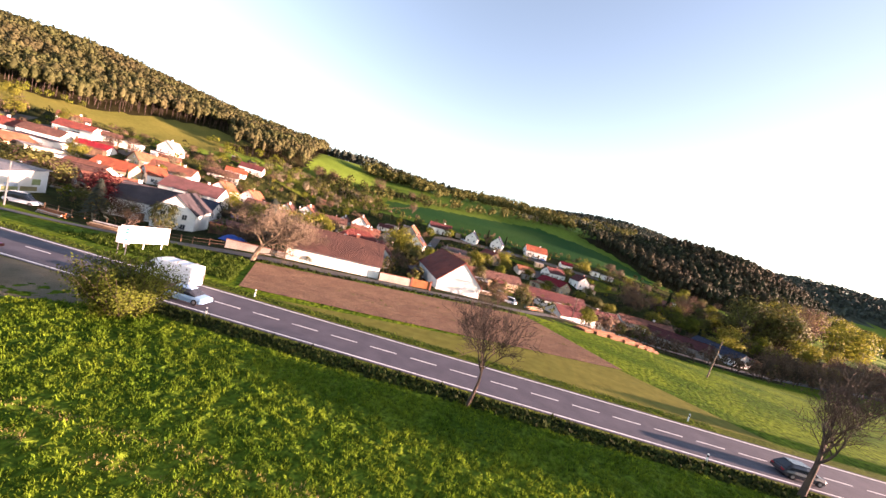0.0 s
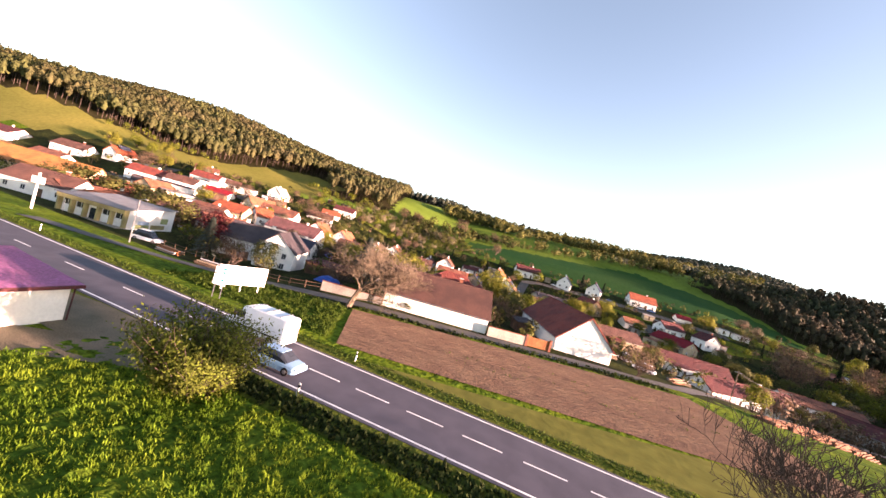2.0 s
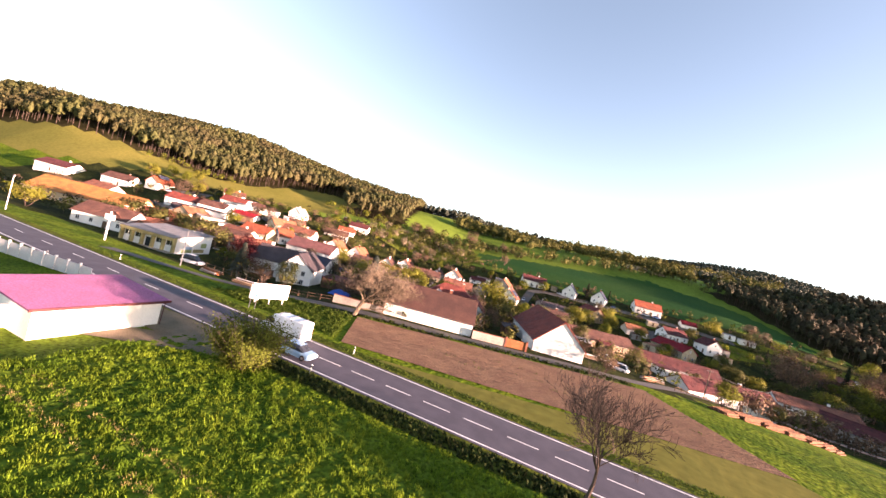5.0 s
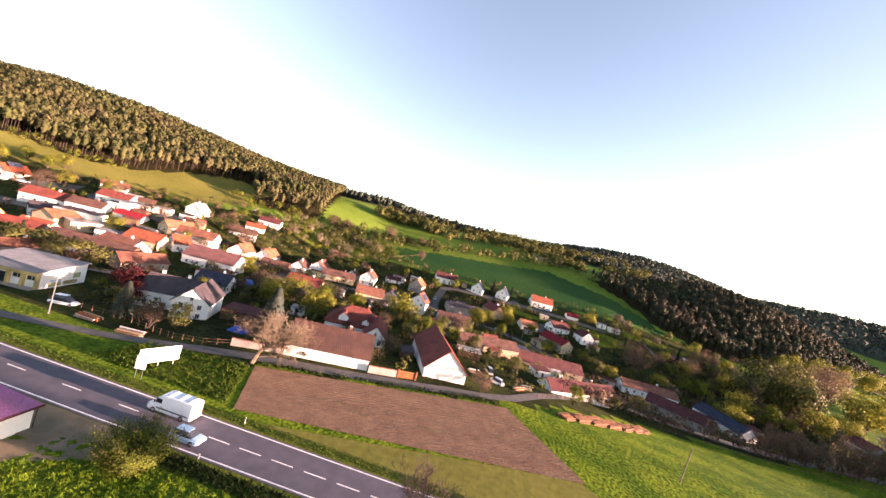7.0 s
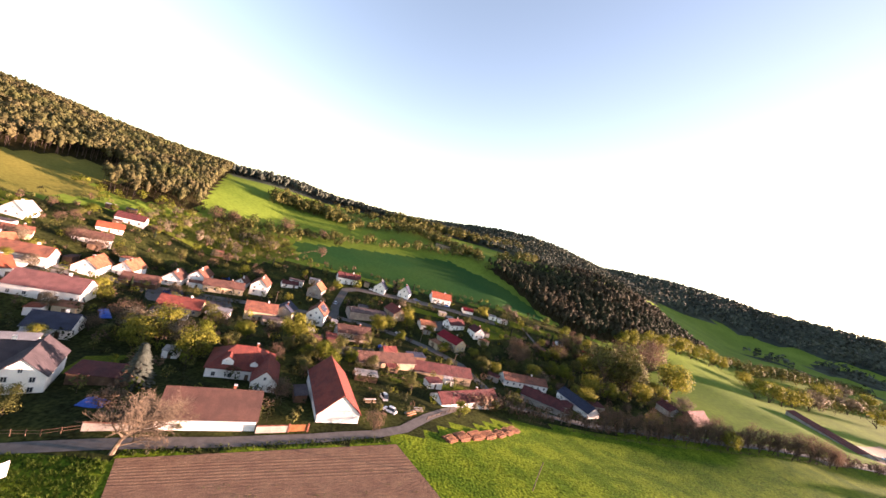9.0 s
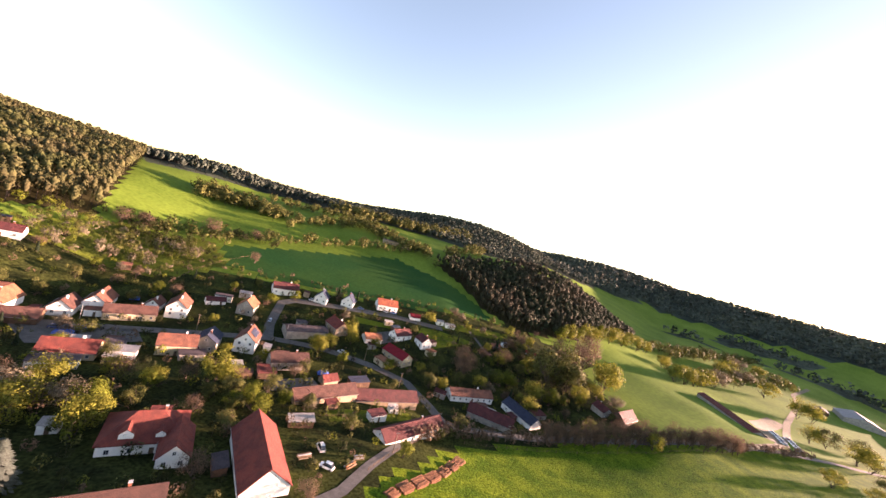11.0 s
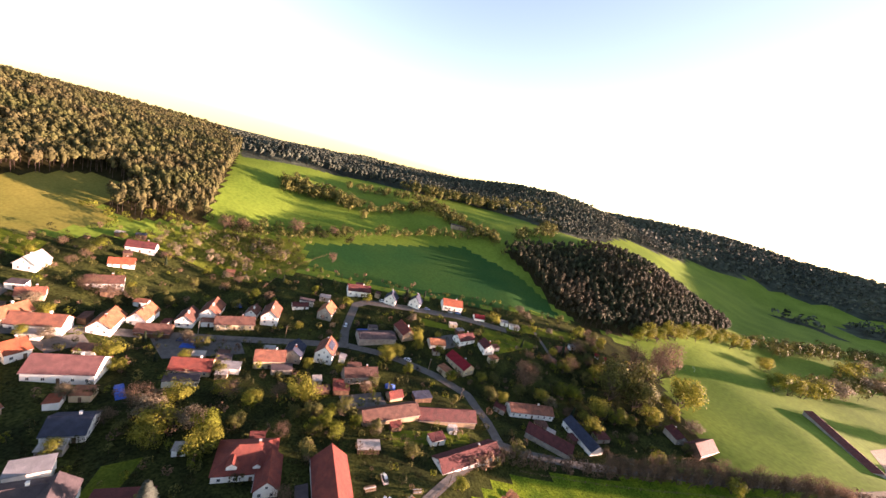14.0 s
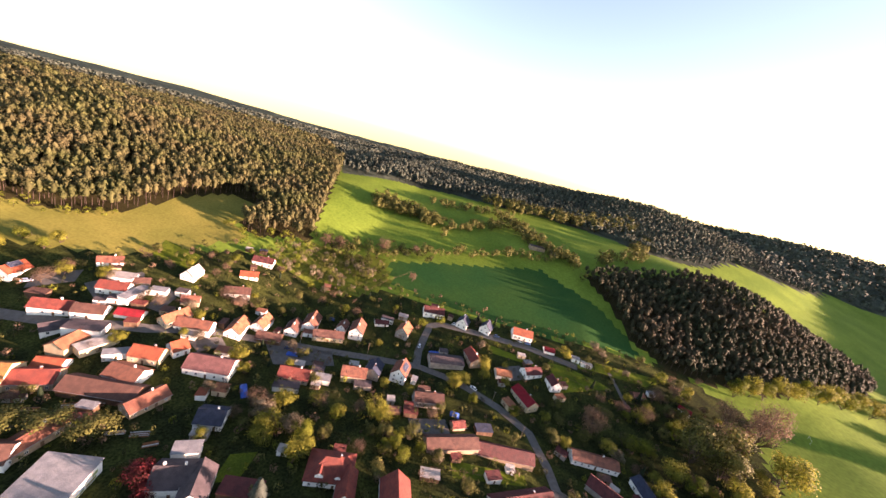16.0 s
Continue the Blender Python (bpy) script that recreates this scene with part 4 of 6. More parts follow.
def spots_in(poly, step, lo, hi, seed, keep=lambda x, y: True):
    r = random.Random(seed)
    xs, ys = [p[0] for p in poly], [p[1] for p in poly]
    out = []
    y = min(ys)
    while y < max(ys):
        x = min(xs)
        while x < max(xs):
            px, py = x + r.uniform(-0.45, 0.45) * step, y + r.uniform(-0.45, 0.45) * step
            if inside(px, py, poly) and keep(px, py):
                out.append((px, py, r.uniform(lo, hi)))
            x += step
        y += step
    return out


# big trees that stand out
tree("golden", 107.6, 194.8, 8.6, 1.10)
tree("dark", 42.1, 200.6, 9.4, 1.10)
tree("fresh", 16.2, 189.2, 6.9, 1.21)
tree("golden", 50.2, 162, 9.9, 1.10)
tree("golden", 33.7, 139, 9.1, 1.21)
tree("golden", 39.2, 142.6, 9.1, 1.21)
tree("golden", 0.1, 96.8, 12.6, 0.99)
tree("olive", 8, 87.1, 8.1, 1.10)
tree("fresh", 13.8, 83.8, 8.1, 0.99)
tree("fresh", 18.8, 78.5, 8.1, 0.99)
tree("fresh", 10, 79.9, 6.9, 0.99)
tree("golden", -38.6, 86.6, 9.1, 1.21)
tree("blossom", -28.1, 75.1, 9.2, 1.10)
tree("fresh", -22.4, 72.7, 10.3, 0.99)
tree("golden", -19.7, 63.7, 10.4, 0.99)
tree("golden", -36.6, 72.9, 10.3, 1.32)
tree("blossom", -43.2, 79.1, 9.1, 1.21)
tree("spruce", -22, 45, 10.8, 1.32)
tree("spruce", -47, 28, 8.4, 1.10)
tree("plum", -58, 40, 9, 1.49)
tree("plum", -54, 36, 6.6, 1.32)
tree("olive", -52, 31, 5.4, 1.32)
tree("olive", -34, 29, 6.6, 0.88)
tree("buds", -38, 25.5, 6.6, 1.10)
tree("buds", -20, 33, 6, 1.32)
tree("olive", -5, 31.2, 1.7, 1.32)
tree("buds", 9.1, 50.7, 6, 1.43)
tree("buds", 35, 44, 5.4, 1.32)
tree("blossom", 33.2, 85.7, 5.8, 1.21)
tree("olive", 96.7, 91.6, 7.1, 1.43)
tree("golden", 146.7, 123.3, 7.1, 1.32)
tree("blossom", 128.1, 130.2, 6.9, 1.43)
tree("golden", 123.5, 132, 8, 1.32)
tree("fresh", 70.9, 133.7, 6.8, 1.21)
tree("buds", 26.8, 108.3, 6.9, 1.10)
tree("blossom", -95.8, 103.4, 5.4, 1.32)
tree("blossom", -58.2, 125.4, 5.6, 1.21)
tree("olive", -98, 44, 9.6, 1.65)
tree("olive", -85.7, 48, 9.6, 1.65)
tree("olive", -108, 38, 9.6, 1.65)
tree("golden", -118, 20, 7.2, 1.32)
tree("buds", -107.7, 137.5, 8.1, 1.54)
tree("buds", -99, 137.1, 8.3, 1.54)
tree("olive", -92.2, 144.3, 7.4, 1.43)

# by the foot of the eastern wood, the stream and behind the last houses
tree("buds", 114, 140, 18.4, 0.95, "in a village garden")
tree("buds", 120.1, 144.9, 15.9, 0.89, "in a village garden")
tree("olive", 127.4, 154.4, 8.4, 1.05, "in a village garden")
tree("olive", 176.9, 147.1, 26.9, 0.95, "behind the last houses")
tree("olive", 186.7, 138.5, 23.8, 1.00, "behind the last houses")
tree("olive", 194.3, 147.6, 28.4, 0.95, "behind the last houses")
tree("buds", 202.9, 158.4, 23.6, 0.95, "behind the last houses")
tree("golden", 224.4, 144.2, 23.4, 1.05, "behind the last houses")
tree("golden", 232.7, 150.6, 18.8, 1.05, "behind the last houses")
tree("buds", 239.5, 183.1, 28.4, 0.95, "behind the last houses")
tree("buds", 250.3, 192.4, 28.6, 0.95, "behind the last houses")
tree("buds", 230.3, 176.3, 23.6, 0.95, "behind the last houses")
tree("buds", 219, 188.8, 21.9, 0.95, "behind the last houses")
tree("fresh", 250.5, 228, 15.9, 0.95, "at the foot of the wood")
tree("golden", 264, 234.4, 19.3, 0.84, "at the foot of the wood")
tree("fresh", 277.5, 235.5, 16.2, 0.89, "at the foot of the wood")
tree("golden", 291.6, 243.3, 19.6, 0.84, "at the foot of the wood")
tree("golden", 306.9, 245.8, 18.1, 0.89, "at the foot of the wood")
tree("fresh", 322.6, 254.8, 18.2, 0.84, "at the foot of the wood")
tree("golden", 339.9, 257.9, 20.1, 0.84, "at the foot of the wood")
tree("golden", 355.9, 266, 18.5, 0.95, "at the foot of the wood")
tree("fresh", 370.6, 267.5, 16.9, 0.95, "at the foot of the wood")
tree("golden", 386, 275.2, 18.5, 0.95, "at the foot of the wood")
tree("golden", 401.6, 277.9, 18.5, 0.95, "at the foot of the wood")
tree("fresh", 415.4, 282.5, 16.7, 0.95, "at the foot of the wood")
tree("golden", 428.8, 285.2, 16.5, 0.95, "at the foot of the wood")
tree("golden", 418, 249.9, 15.2, 1.16, "at the foot of the wood")
tree("golden", 430.8, 257.3, 13.5, 1.16, "at the foot of the wood")
tree("fresh", 373.4, 202.5, 18.2, 1.16, "by the stream in the valley")
tree("golden", 391, 206, 20.1, 1.16, "by the stream in the valley")
tree("golden", 410.7, 205.4, 18.5, 1.26, "by the stream in the valley")
tree("golden", 433.4, 212.7, 20.3, 1.16, "by the stream in the valley")
tree("blossom", 459.3, 217.7, 22.1, 1.16, "by the stream in the valley")
tree("blossom", 574.4, 255.7, 21.1, 1.26, "by the stream in the valley")
tree("golden", 556.6, 218.9, 19.7, 1.26, "by the stream in the valley")
tree("golden", 570.6, 283.3, 20.3, 1.26, "by the stream in the valley")
tree("golden", 609.5, 295.4, 20.3, 1.26, "by the stream in the valley")
tree("blossom", 639.5, 303, 22, 1.26, "by the stream in the valley")
tree("golden", 683.7, 299.9, 19.2, 1.26, "by the stream in the valley")
tree("golden", 514.6, 170.7, 23.5, 0.95, "by the stream in the valley")
tree("golden", 525.9, 164.1, 21.8, 0.95, "by the stream in the valley")
tree("golden", 418.1, 118.4, 15.9, 1.16, "by the stream in the valley")
tree("olive", 427.1, 111.9, 15.9, 1.16, "by the stream in the valley")
tree("golden", 384.8, 77.2, 15.3, 1.26, "by the stream in the valley")
tree("golden", 394.4, 84.4, 15.4, 1.26, "by the stream in the valley")
tree("olive", 349, 56.9, 10, 1.37, "by the stream in the valley")
tree("golden", 300.9, 60.2, 10, 1.26, "by the stream in the valley")
tree("golden", 308.1, 46.1, 9.9, 1.26, "by the stream in the valley")
tree("olive", 447, 103.2, 14.1, 1.26, "by the stream in the valley")
tree("golden", 196.1, 80, 9.6, 1.05, "by the stream in the valley")
tree("golden", 187.7, 124.6, 12.6, 1.16, "behind the last houses")
tree("fresh", 165.2, 122.7, 11.2, 1.16, "behind the last houses")
tree("golden", 158.5, 128.7, 12.9, 1.16, "behind the last houses")
tree("golden", 145.6, 114.4, 9.8, 1.26, "behind the last houses")
tree("buds", 154.9, 163.6, 13.8, 0.95, "behind the last houses")
tree("buds", 170.9, 187.1, 12.2, 0.95, "behind the last houses")
tree("dark", 157.3, 180.1, 10.5, 1.05, "behind the last houses")
tree("golden", -35.7, 66.6, 8.6, 1.26, "in a village garden")
tree("blossom", -36.6, 75.6, 7.6, 1.16, "in a village garden")
tree("golden", -17.7, 66.7, 8.7, 1.05, "in a village garden")
tree("olive", -14.8, 77.6, 6.7, 1.16, "in a village garden")
tree("golden", -26.3, 92.7, 7.6, 1.16, "in a village garden")
tree("golden", 5, 95.2, 10.5, 1.00, "in a village garden")
tree("fresh", 14.7, 89.3, 6.7, 0.95, "in a village garden")
tree("fresh", 25.4, 85.3, 6.8, 0.95, "in a village garden")
tree("olive", 33.2, 84.7, 6.8, 0.95, "in a village garden")
tree("golden", 51.8, 154.4, 8.4, 1.05, "in a village garden")
tree("golden", 35.6, 137.3, 8.5, 1.16, "in a village garden")
tree("golden", 65.7, 155, 6.5, 1.16, "in a village garden")

# gardens
rt = random.Random(21)
made = 0
while made < 150:
    tx, ty = rt.uniform(-215, 225), rt.uniform(44, 240)
    if inside(tx, ty, VILLAGE) and free(tx, ty, 1.5) and off_lane(tx, ty, 4.5) and not inside(tx, ty, ((30, 38), (59.9, 65.1), (39.4, 78.5), (23.9, 69.6))):
        made += 1
        k = rt.choices(("olive", "golden", "fresh", "buds", "blossom", "dark"), (0.3, 0.2, 0.14, 0.2, 0.11, 0.05))[0]
        tree(k, tx, ty, rt.uniform(5, 9) if ty < 130 else rt.uniform(4, 7), rt.uniform(0.95, 1.3) if k != "dark" else 1.0)


made = 0
while made < 46:
    tx, ty = rt.uniform(135, 248), rt.uniform(112, 228)
    if inside(tx, ty, ((137, 123), (196.6, 115), (227.4, 140.6), (236.3, 200.4), (188.3, 215.8), (136.5, 178.2))) and free(tx, ty, 1.5) and off_lane(tx, ty, 4.0):
        made += 1
        tree(rt.choice(("buds", "buds", "olive", "olive", "golden", "fresh")), tx, ty, rt.uniform(5, 11), rt.uniform(0.9, 1.15), "among the garden plots")


def shrub_spots(poly, step, lo, hi, seed):
    return [s for s in spots_in(poly, step, lo, hi, seed) if free(s[0], s[1], 0.8) and off_lane(s[0], s[1], 3.2)]



wood("pine_wood", spots_in(WEST_WOOD, 4.6, 12.5, 17, 31, lambda x, y: -470 < x and y < 560), LEAF["pine"], "dense pine wood on the hillside", 64, seed=61, leaf=0.042)
wood("upper_pine_wood", spots_in(WEST_WOOD, 9, 13, 18, 36, lambda x, y: not (-470 < x and y < 560) and x > -1300 and y < 1350), LEAF["pine"], "pine wood on the upper slopes", 12, seed=66, leaf=0.13)
REST = ((-215, 20), (-174.4, 150), (-107.4, 218), (-47.2, 243.2), (-30.6, 214.8), (182.5, 223.8), (223.1, 189.5), (184.6, 95.2), (91, 85.6), (50, 53.7), (20, 38))
for kind_, step_, seed_, word_ in (("olive", 10.5, 71, "olive-brown garden shrubs"), ("scrub", 9, 72, "dark green garden shrubs"), ("fresh", 15, 74, "fresh green garden shrubs"), ("buds", 14, 73, "bare brown garden shrubs")):
    wood("garden_shrubs", shrub_spots(REST, step_, 1.4, 5.0, seed_), LEAF[kind_], word_ + " between the houses", 80, kind="leafy", seed=seed_, leaf=0.066)
wood("slope_orchard", shrub_spots(((-121.1, 183.9), (-55.6, 182.2), (-36.1, 236.1), (-101.8, 220.8)), 8.5, 4.5, 8, 76), LEAF["blossom"], "blossoming fruit trees on the slope", 220, kind="leafy", seed=76, leaf=0.042)
wood("slope_thicket", shrub_spots(((-123.7, 187.8), (-55.1, 188.9), (-31.9, 238.6), (-101, 225)), 7, 3.5, 8, 77), LEAF["olive"], "olive-brown thicket on the slope", 220, kind="leafy", seed=77, leaf=0.042)
wood("lane_hedge", spots_in(((65.5, 73.5), (91, 84.6), (119.6, 84.3), (253.6, 83.7), (338.7, 81.9), (337.2, 85.4), (252.4, 87), (90.8, 90.3)), 3.0, 3.2, 7.0, 26), LEAF["buds"], "bare scrubby hedge along the lane", 120, kind="leafy", seed=81, leaf=0.055)
wood("dark_wood", spots_in(EAST_WOOD, 5.0, 8, 15, 32), LEAF["mixed"], "dark mixed wood on a knoll", 80, seed=62, leaf=0.05)


def hedge_line(pts, width, step, lo, hi, seed):
    r = random.Random(seed)
    out = []
    for (x0, y0), (x1, y1) in zip(pts, pts[1:]):
        n = int(math.hypot(x1 - x0, y1 - y0) / (0.65 * step))
        for i in range(n):
            t = (i + r.random()) / n
            out.append((x0 + (x1 - x0) * t + r.gauss(0, width), y0 + (y1 - y0) * t + r.gauss(0, width), r.uniform(lo, hi)))
    return out


wood("slope_copse", spots_in(((-98, 352), (-90, 330), (-38, 341), (-11, 334), (-13, 350), (-62, 368)), 4.6, 7, 13, 51), LEAF["olive"], "dense copse of mixed shrubs on the slope", 130, kind="leafy", seed=52, leaf=0.05)
wood("slope_scrub", hedge_line(((-45, 257), (-30, 262), (-12, 268)), 6, 2.4, 5, 9, 53) + hedge_line(((-100, 222), (-77, 232), (-58, 246)), 9, 2.6, 5, 10, 54), LEAF["scrub"], "dark scrub along the foot of the slope", 130, kind="leafy", seed=55, leaf=0.05)
wood("field_hedges", [(x, y, 0.95 * h) for x, y, h in hedge_line(((-91.7, 356.1), (-54.1, 346.6), (-16.1, 340.4)), 7, 2.2, 7.5, 16.5, 41) + hedge_line(((-11.1, 334.2), (25.3, 363.4), (59.5, 404)), 4, 3.0, 6, 13.5, 42) + hedge_line(((57.1, 439.7), (69.4, 406.3), (92.3, 368), (120.3, 346.2), (139, 331)), 7, 2.4, 7.5, 16.5, 43) + hedge_line(((-42.7, 263.7), (7.1, 288.9), (62.6, 321.1), (104.5, 332.9)), 3, 4.0, 4.5, 12, 44) + hedge_line(((-91.6, 235.6), (-46.6, 251.3), (-40.8, 244.9)), 4, 4, 6, 13.5, 45) + hedge_line(((-37.1, 406.3), (16.5, 437.9), (64.9, 462.7)), 5, 3.5, 6, 13.5, 46) + hedge_line(((459.8, 303), (592.8, 333.6), (822.6, 386.4)), 8, 4, 9, 16.5, 47) + hedge_line(((436.7, 219.6), (583.8, 271.2), (752.1, 294.6)), 8, 5, 9, 16.5, 48) + hedge_line(((168.4, 366.7), (219.5, 414.5), (307.8, 573.9)), 6, 4, 7.5, 15, 49) + hedge_line(((31.7, 504.2), (152, 532.1), (284.7, 613.1)), 14, 3, 12, 21, 50)], LEAF["olive"], "hedgerows and thickets between the fields", 120, kind="leafy", seed=63, leaf=0.06)


def far_keep(x, y):
    d = math.hypot(x, y)
    return d > 950 and y > 60 and not inside(x, y, WEST_WOOD) and cover(x, y) == 6


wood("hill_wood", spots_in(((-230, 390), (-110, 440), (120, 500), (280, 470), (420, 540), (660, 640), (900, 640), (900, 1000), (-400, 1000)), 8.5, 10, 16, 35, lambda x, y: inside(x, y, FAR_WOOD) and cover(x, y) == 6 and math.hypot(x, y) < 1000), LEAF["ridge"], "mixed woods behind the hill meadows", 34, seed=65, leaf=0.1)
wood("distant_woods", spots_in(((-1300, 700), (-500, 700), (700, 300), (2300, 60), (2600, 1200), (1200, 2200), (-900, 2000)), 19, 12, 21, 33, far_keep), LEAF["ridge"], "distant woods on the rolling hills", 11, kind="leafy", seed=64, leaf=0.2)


def on_ridge(x, y):
    d = math.hypot(x, y)
    return 1850 < d < 3750 and -1.15 < math.atan2(x, y) < 1.45 and noise.noise(Vector((x / 300.0, y / 300.0, 4.4))) > -0.32


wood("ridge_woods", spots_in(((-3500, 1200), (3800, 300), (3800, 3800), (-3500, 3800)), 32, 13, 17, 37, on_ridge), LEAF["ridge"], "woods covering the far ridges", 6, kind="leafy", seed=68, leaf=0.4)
wood("wood_edge_shrubs", hedge_line(((-257.2, 120.6), (-225.2, 141.4), (-208.2, 166.1)), 3, 5.5, 2.5, 6, 91) + hedge_line(((-155.6, 198.7), (-137.9, 194.6), (-107.4, 218)), 4, 4.0, 2.5, 6.5, 92), LEAF["fresh"], "fresh green shrubs along the edge of the wood", 120, kind="leafy", seed=93, leaf=0.06)


# ---------------- along the road ----------------


def bare_tree(x, y, h, seed, label, bark, spread=0.75, trunk=0.22, levels=4, kids=(8, 6, 5, 5), first=0.28, turn=0.0, wide=1.0):
    v, f = branches(h, spread, seed, levels=levels, trunk=trunk, first=first, kids=kids, twig=0.013, sides=7)
    t = thing("tree", x, y, height(x, y), turn, label, "tree", "trees")
    t.scale = (wide, wide, 1)
    part("trunk", mesh_of("trunk", v, f[: 7 * 4], bark), t)
    part("crown", mesh_of("crown", v, f[7 * 4:], bark), t, "bare twiggy crown")
    return t


bare_tree(27.2, -6.6, 9.0, 11, "bare dark avenue tree with a spreading crown on the verge", BARK, spread=0.85, trunk=0.2)
bare_tree(58.0, -5.6, 11.5, 23, "large bare dark avenue tree on the verge", BARK, spread=0.85, trunk=0.3, kids=(9, 6, 5, 5))
# Unseen trees added to cast the long shadow bands beside the road.
for ax, ay, ah, aw in ((84, -9.4, 8.4, 0.75), (92, -9.8, 9.2, 0.75), (100, -9.6, 10, 0.75), (109, -10.0, 11, 0.72), (118, -9.8, 12, 0.7), (128, -10.0, 13, 0.68), (96, 7.4, 5.4, 0.6), (106, 7.6, 6.4, 0.6), (118, 7.4, 7.5, 0.55), (131, 7.6, 9, 0.5)):
    tree("olive", ax, ay, ah, aw, "out of view along the road, shading the verges")
for kx, ky, kh, kw in ((-52, 253, 16, 0.95), (-16, 226, 9, 0.95), (-84, 233, 12, 1.1), (-94, 229, 11, 1.1), (-26, 268, 10, 1.0)):
    tree("buds", kx, ky, kh, kw, "on the slope above the village")
bare_tree(-11.0, 21.9, 9.5, 77, "pale-barked bare tree with forked trunk beside the lane", TANBARK, spread=0.95, trunk=0.3, first=0.1, kids=(12, 8, 7, 5), wide=1.65)


def willow_bush(x, y, h):
    t = thing("bush", x, y, height(x, y), 0, "large yellow-green leafing willow bush beside the road", "bush")
    r = random.Random(5)
    v, f, lv, lf = [], [], [], []
    ns = []
    for _ in range(150):
        a, lean = r.uniform(0, 6.28), r.uniform(0.05, 1.15)
        p = Vector((math.cos(a) * 1.1 * r.random(), math.sin(a) * 1.1 * r.random(), 0))
        d = Vector((math.cos(a) * lean, math.sin(a) * lean, 1)).normalized()
        n = h * r.uniform(0.6, 1.0)
        path = [p]
        for _ in range(5):
            d = (d + Vector((r.gauss(0, 0.09), r.gauss(0, 0.09), 0.03))).normalized()
            p = p + d * n / 5
            path.append(p)
        tube(path, [0.05, 0.04, 0.03, 0.022, 0.015, 0.008], 4, v, f)
        for q in range(1, 6):
            for _ in range(36 if q > 1 else 10):
                c = path[q - 1].lerp(path[q], r.random()) + Vector((r.gauss(0, 0.34), r.gauss(0, 0.34), r.gauss(0, 0.3)))
                c.z = max(c.z, 0.15)
                e1 = Vector((r.gauss(0, 1), r.gauss(0, 1), r.gauss(0, 1))).normalized()
                e2 = e1.cross(Vector((r.gauss(0, 1), r.gauss(0, 1), r.gauss(0, 1)))).normalized()
                s = r.uniform(0.06, 0.14)
                out = Vector((c.x * 0.3, c.y * 0.3, (c.z - 2.2) * 0.35)) + e1 * 0.35
                if e1.cross(e2).dot(out) < 0:
                    e2 = -e2
                ns += [tuple(out)] * 4
                k = len(lv)
                lv += [tuple(c - e1 * s), tuple(c - e2 * s * 0.5), tuple(c + e1 * s), tuple(c + e2 * s * 0.5)]
                lf.append((k, k + 1, k + 2, k + 3))
    part("stem", mesh_of("stem", v, f, BARK), t)
    part("crown", soften(mesh_of("crown", lv, lf, LEAF["willow"]), ns), t)


willow_bush(-4.2, -8.0, 5.6)


def sward(x, y):
    """The uneven top of the meadow's turf."""
    n = noise.noise(Vector((x * 1.1, y * 1.1, 3))) + 0.8 * noise.noise(Vector((x * 2.6, y * 2.6, 8)))
    return 0.02 + 0.15 * max(0.0, n + 0.3)


def meadow_turf():
    step, x0, y0, nx, ny = 0.2, -13.8, -33.0, 440, 131
    xs, ys = [x0 + step * i for i in range(nx + 1)], [y0 + step * j for j in range(ny + 1)]
    v = [(x + 0.04 * math.sin(7 * y), y + 0.04 * math.sin(9 * x), height(x, y) + sward(x, y)) for y in ys for x in xs]
    f = []
    for j in range(ny):
        for i in range(nx):
            k = j * (nx + 1) + i
            f.append((k, k + 1, k + nx + 2, k + nx + 1))
    tagged(new("meadow_turf", mesh_of("meadow_turf", v, f, SWARD)), "uneven lush meadow turf", "grass", kind="stuff")


meadow_turf()


def blades(name, poly, step, lo, hi, mat, label, seed, per=6, width=0.05, keep=lambda x, y: True, lean=0.5, clump=0.0, base=height):
    """Tufts of blades or leaves, strewn over a stretch of land; clump leaves gaps between taller heads."""
    r = random.Random(seed)
    v, f = [], []
    for x, y, h in spots_in(poly, step, lo, hi, seed, keep):
        z = base(x, y)
        if clump:
            n = noise.noise(Vector((x * 0.9, y * 0.9, seed))) + 0.6 * noise.noise(Vector((x * 2.3, y * 2.3, seed)))
            if n < -0.25:
                continue
            h *= 0.65 + clump * max(0.0, n + 0.25)
        for _ in range(per):
            a = r.uniform(0, 6.28)
            bx, by = x + r.gauss(0, step * 0.3), y + r.gauss(0, step * 0.3)
            hh = h * r.uniform(0.5, 1.1)
            tx, ty = math.cos(a) * lean * hh, math.sin(a) * lean * hh
            w = width * r.uniform(0.7, 1.6)
            ux, uy = -math.sin(a) * w, math.cos(a) * w
            k = len(v)
            v += [(bx - ux, by - uy, z - 0.05), (bx + ux, by + uy, z - 0.05), (bx + tx * 0.4 + ux, by + ty * 0.4 + uy, z + hh * 0.6), (bx + tx * 0.4 - ux, by + ty * 0.4 - uy, z + hh * 0.6), (bx + tx, by + ty, z + hh)]
            f += [(k, k + 1, k + 2, k + 3), (k + 3, k + 2, k + 4)]
    return tagged(new(name, mesh_of(name, v, f, mat)), label, "vegetation", kind="stuff")


def track_gap(x, y):
    return off_poly(x, y, ((-60, -24), (-34, -19), (-20, -14), (-9, -7)), 1.7) and off_poly(x, y, ((-36, -9), (-20, -6.5), (-9, -6.5), (-4, -4)), 2.4) and not (-34 < x < -14 and -24 < y < -5)


def off_poly(x, y, line, gap):
    for (x0, y0), (x1, y1) in zip(line, line[1:]):
        dx, dy = x1 - x0, y1 - y0
        t = max(0, min(1, ((x - x0) * dx + (y - y0) * dy) / (dx * dx + dy * dy)))
        if math.hypot(x - x0 - t * dx, y - y0 - t * dy) < gap:
            return False
    return True


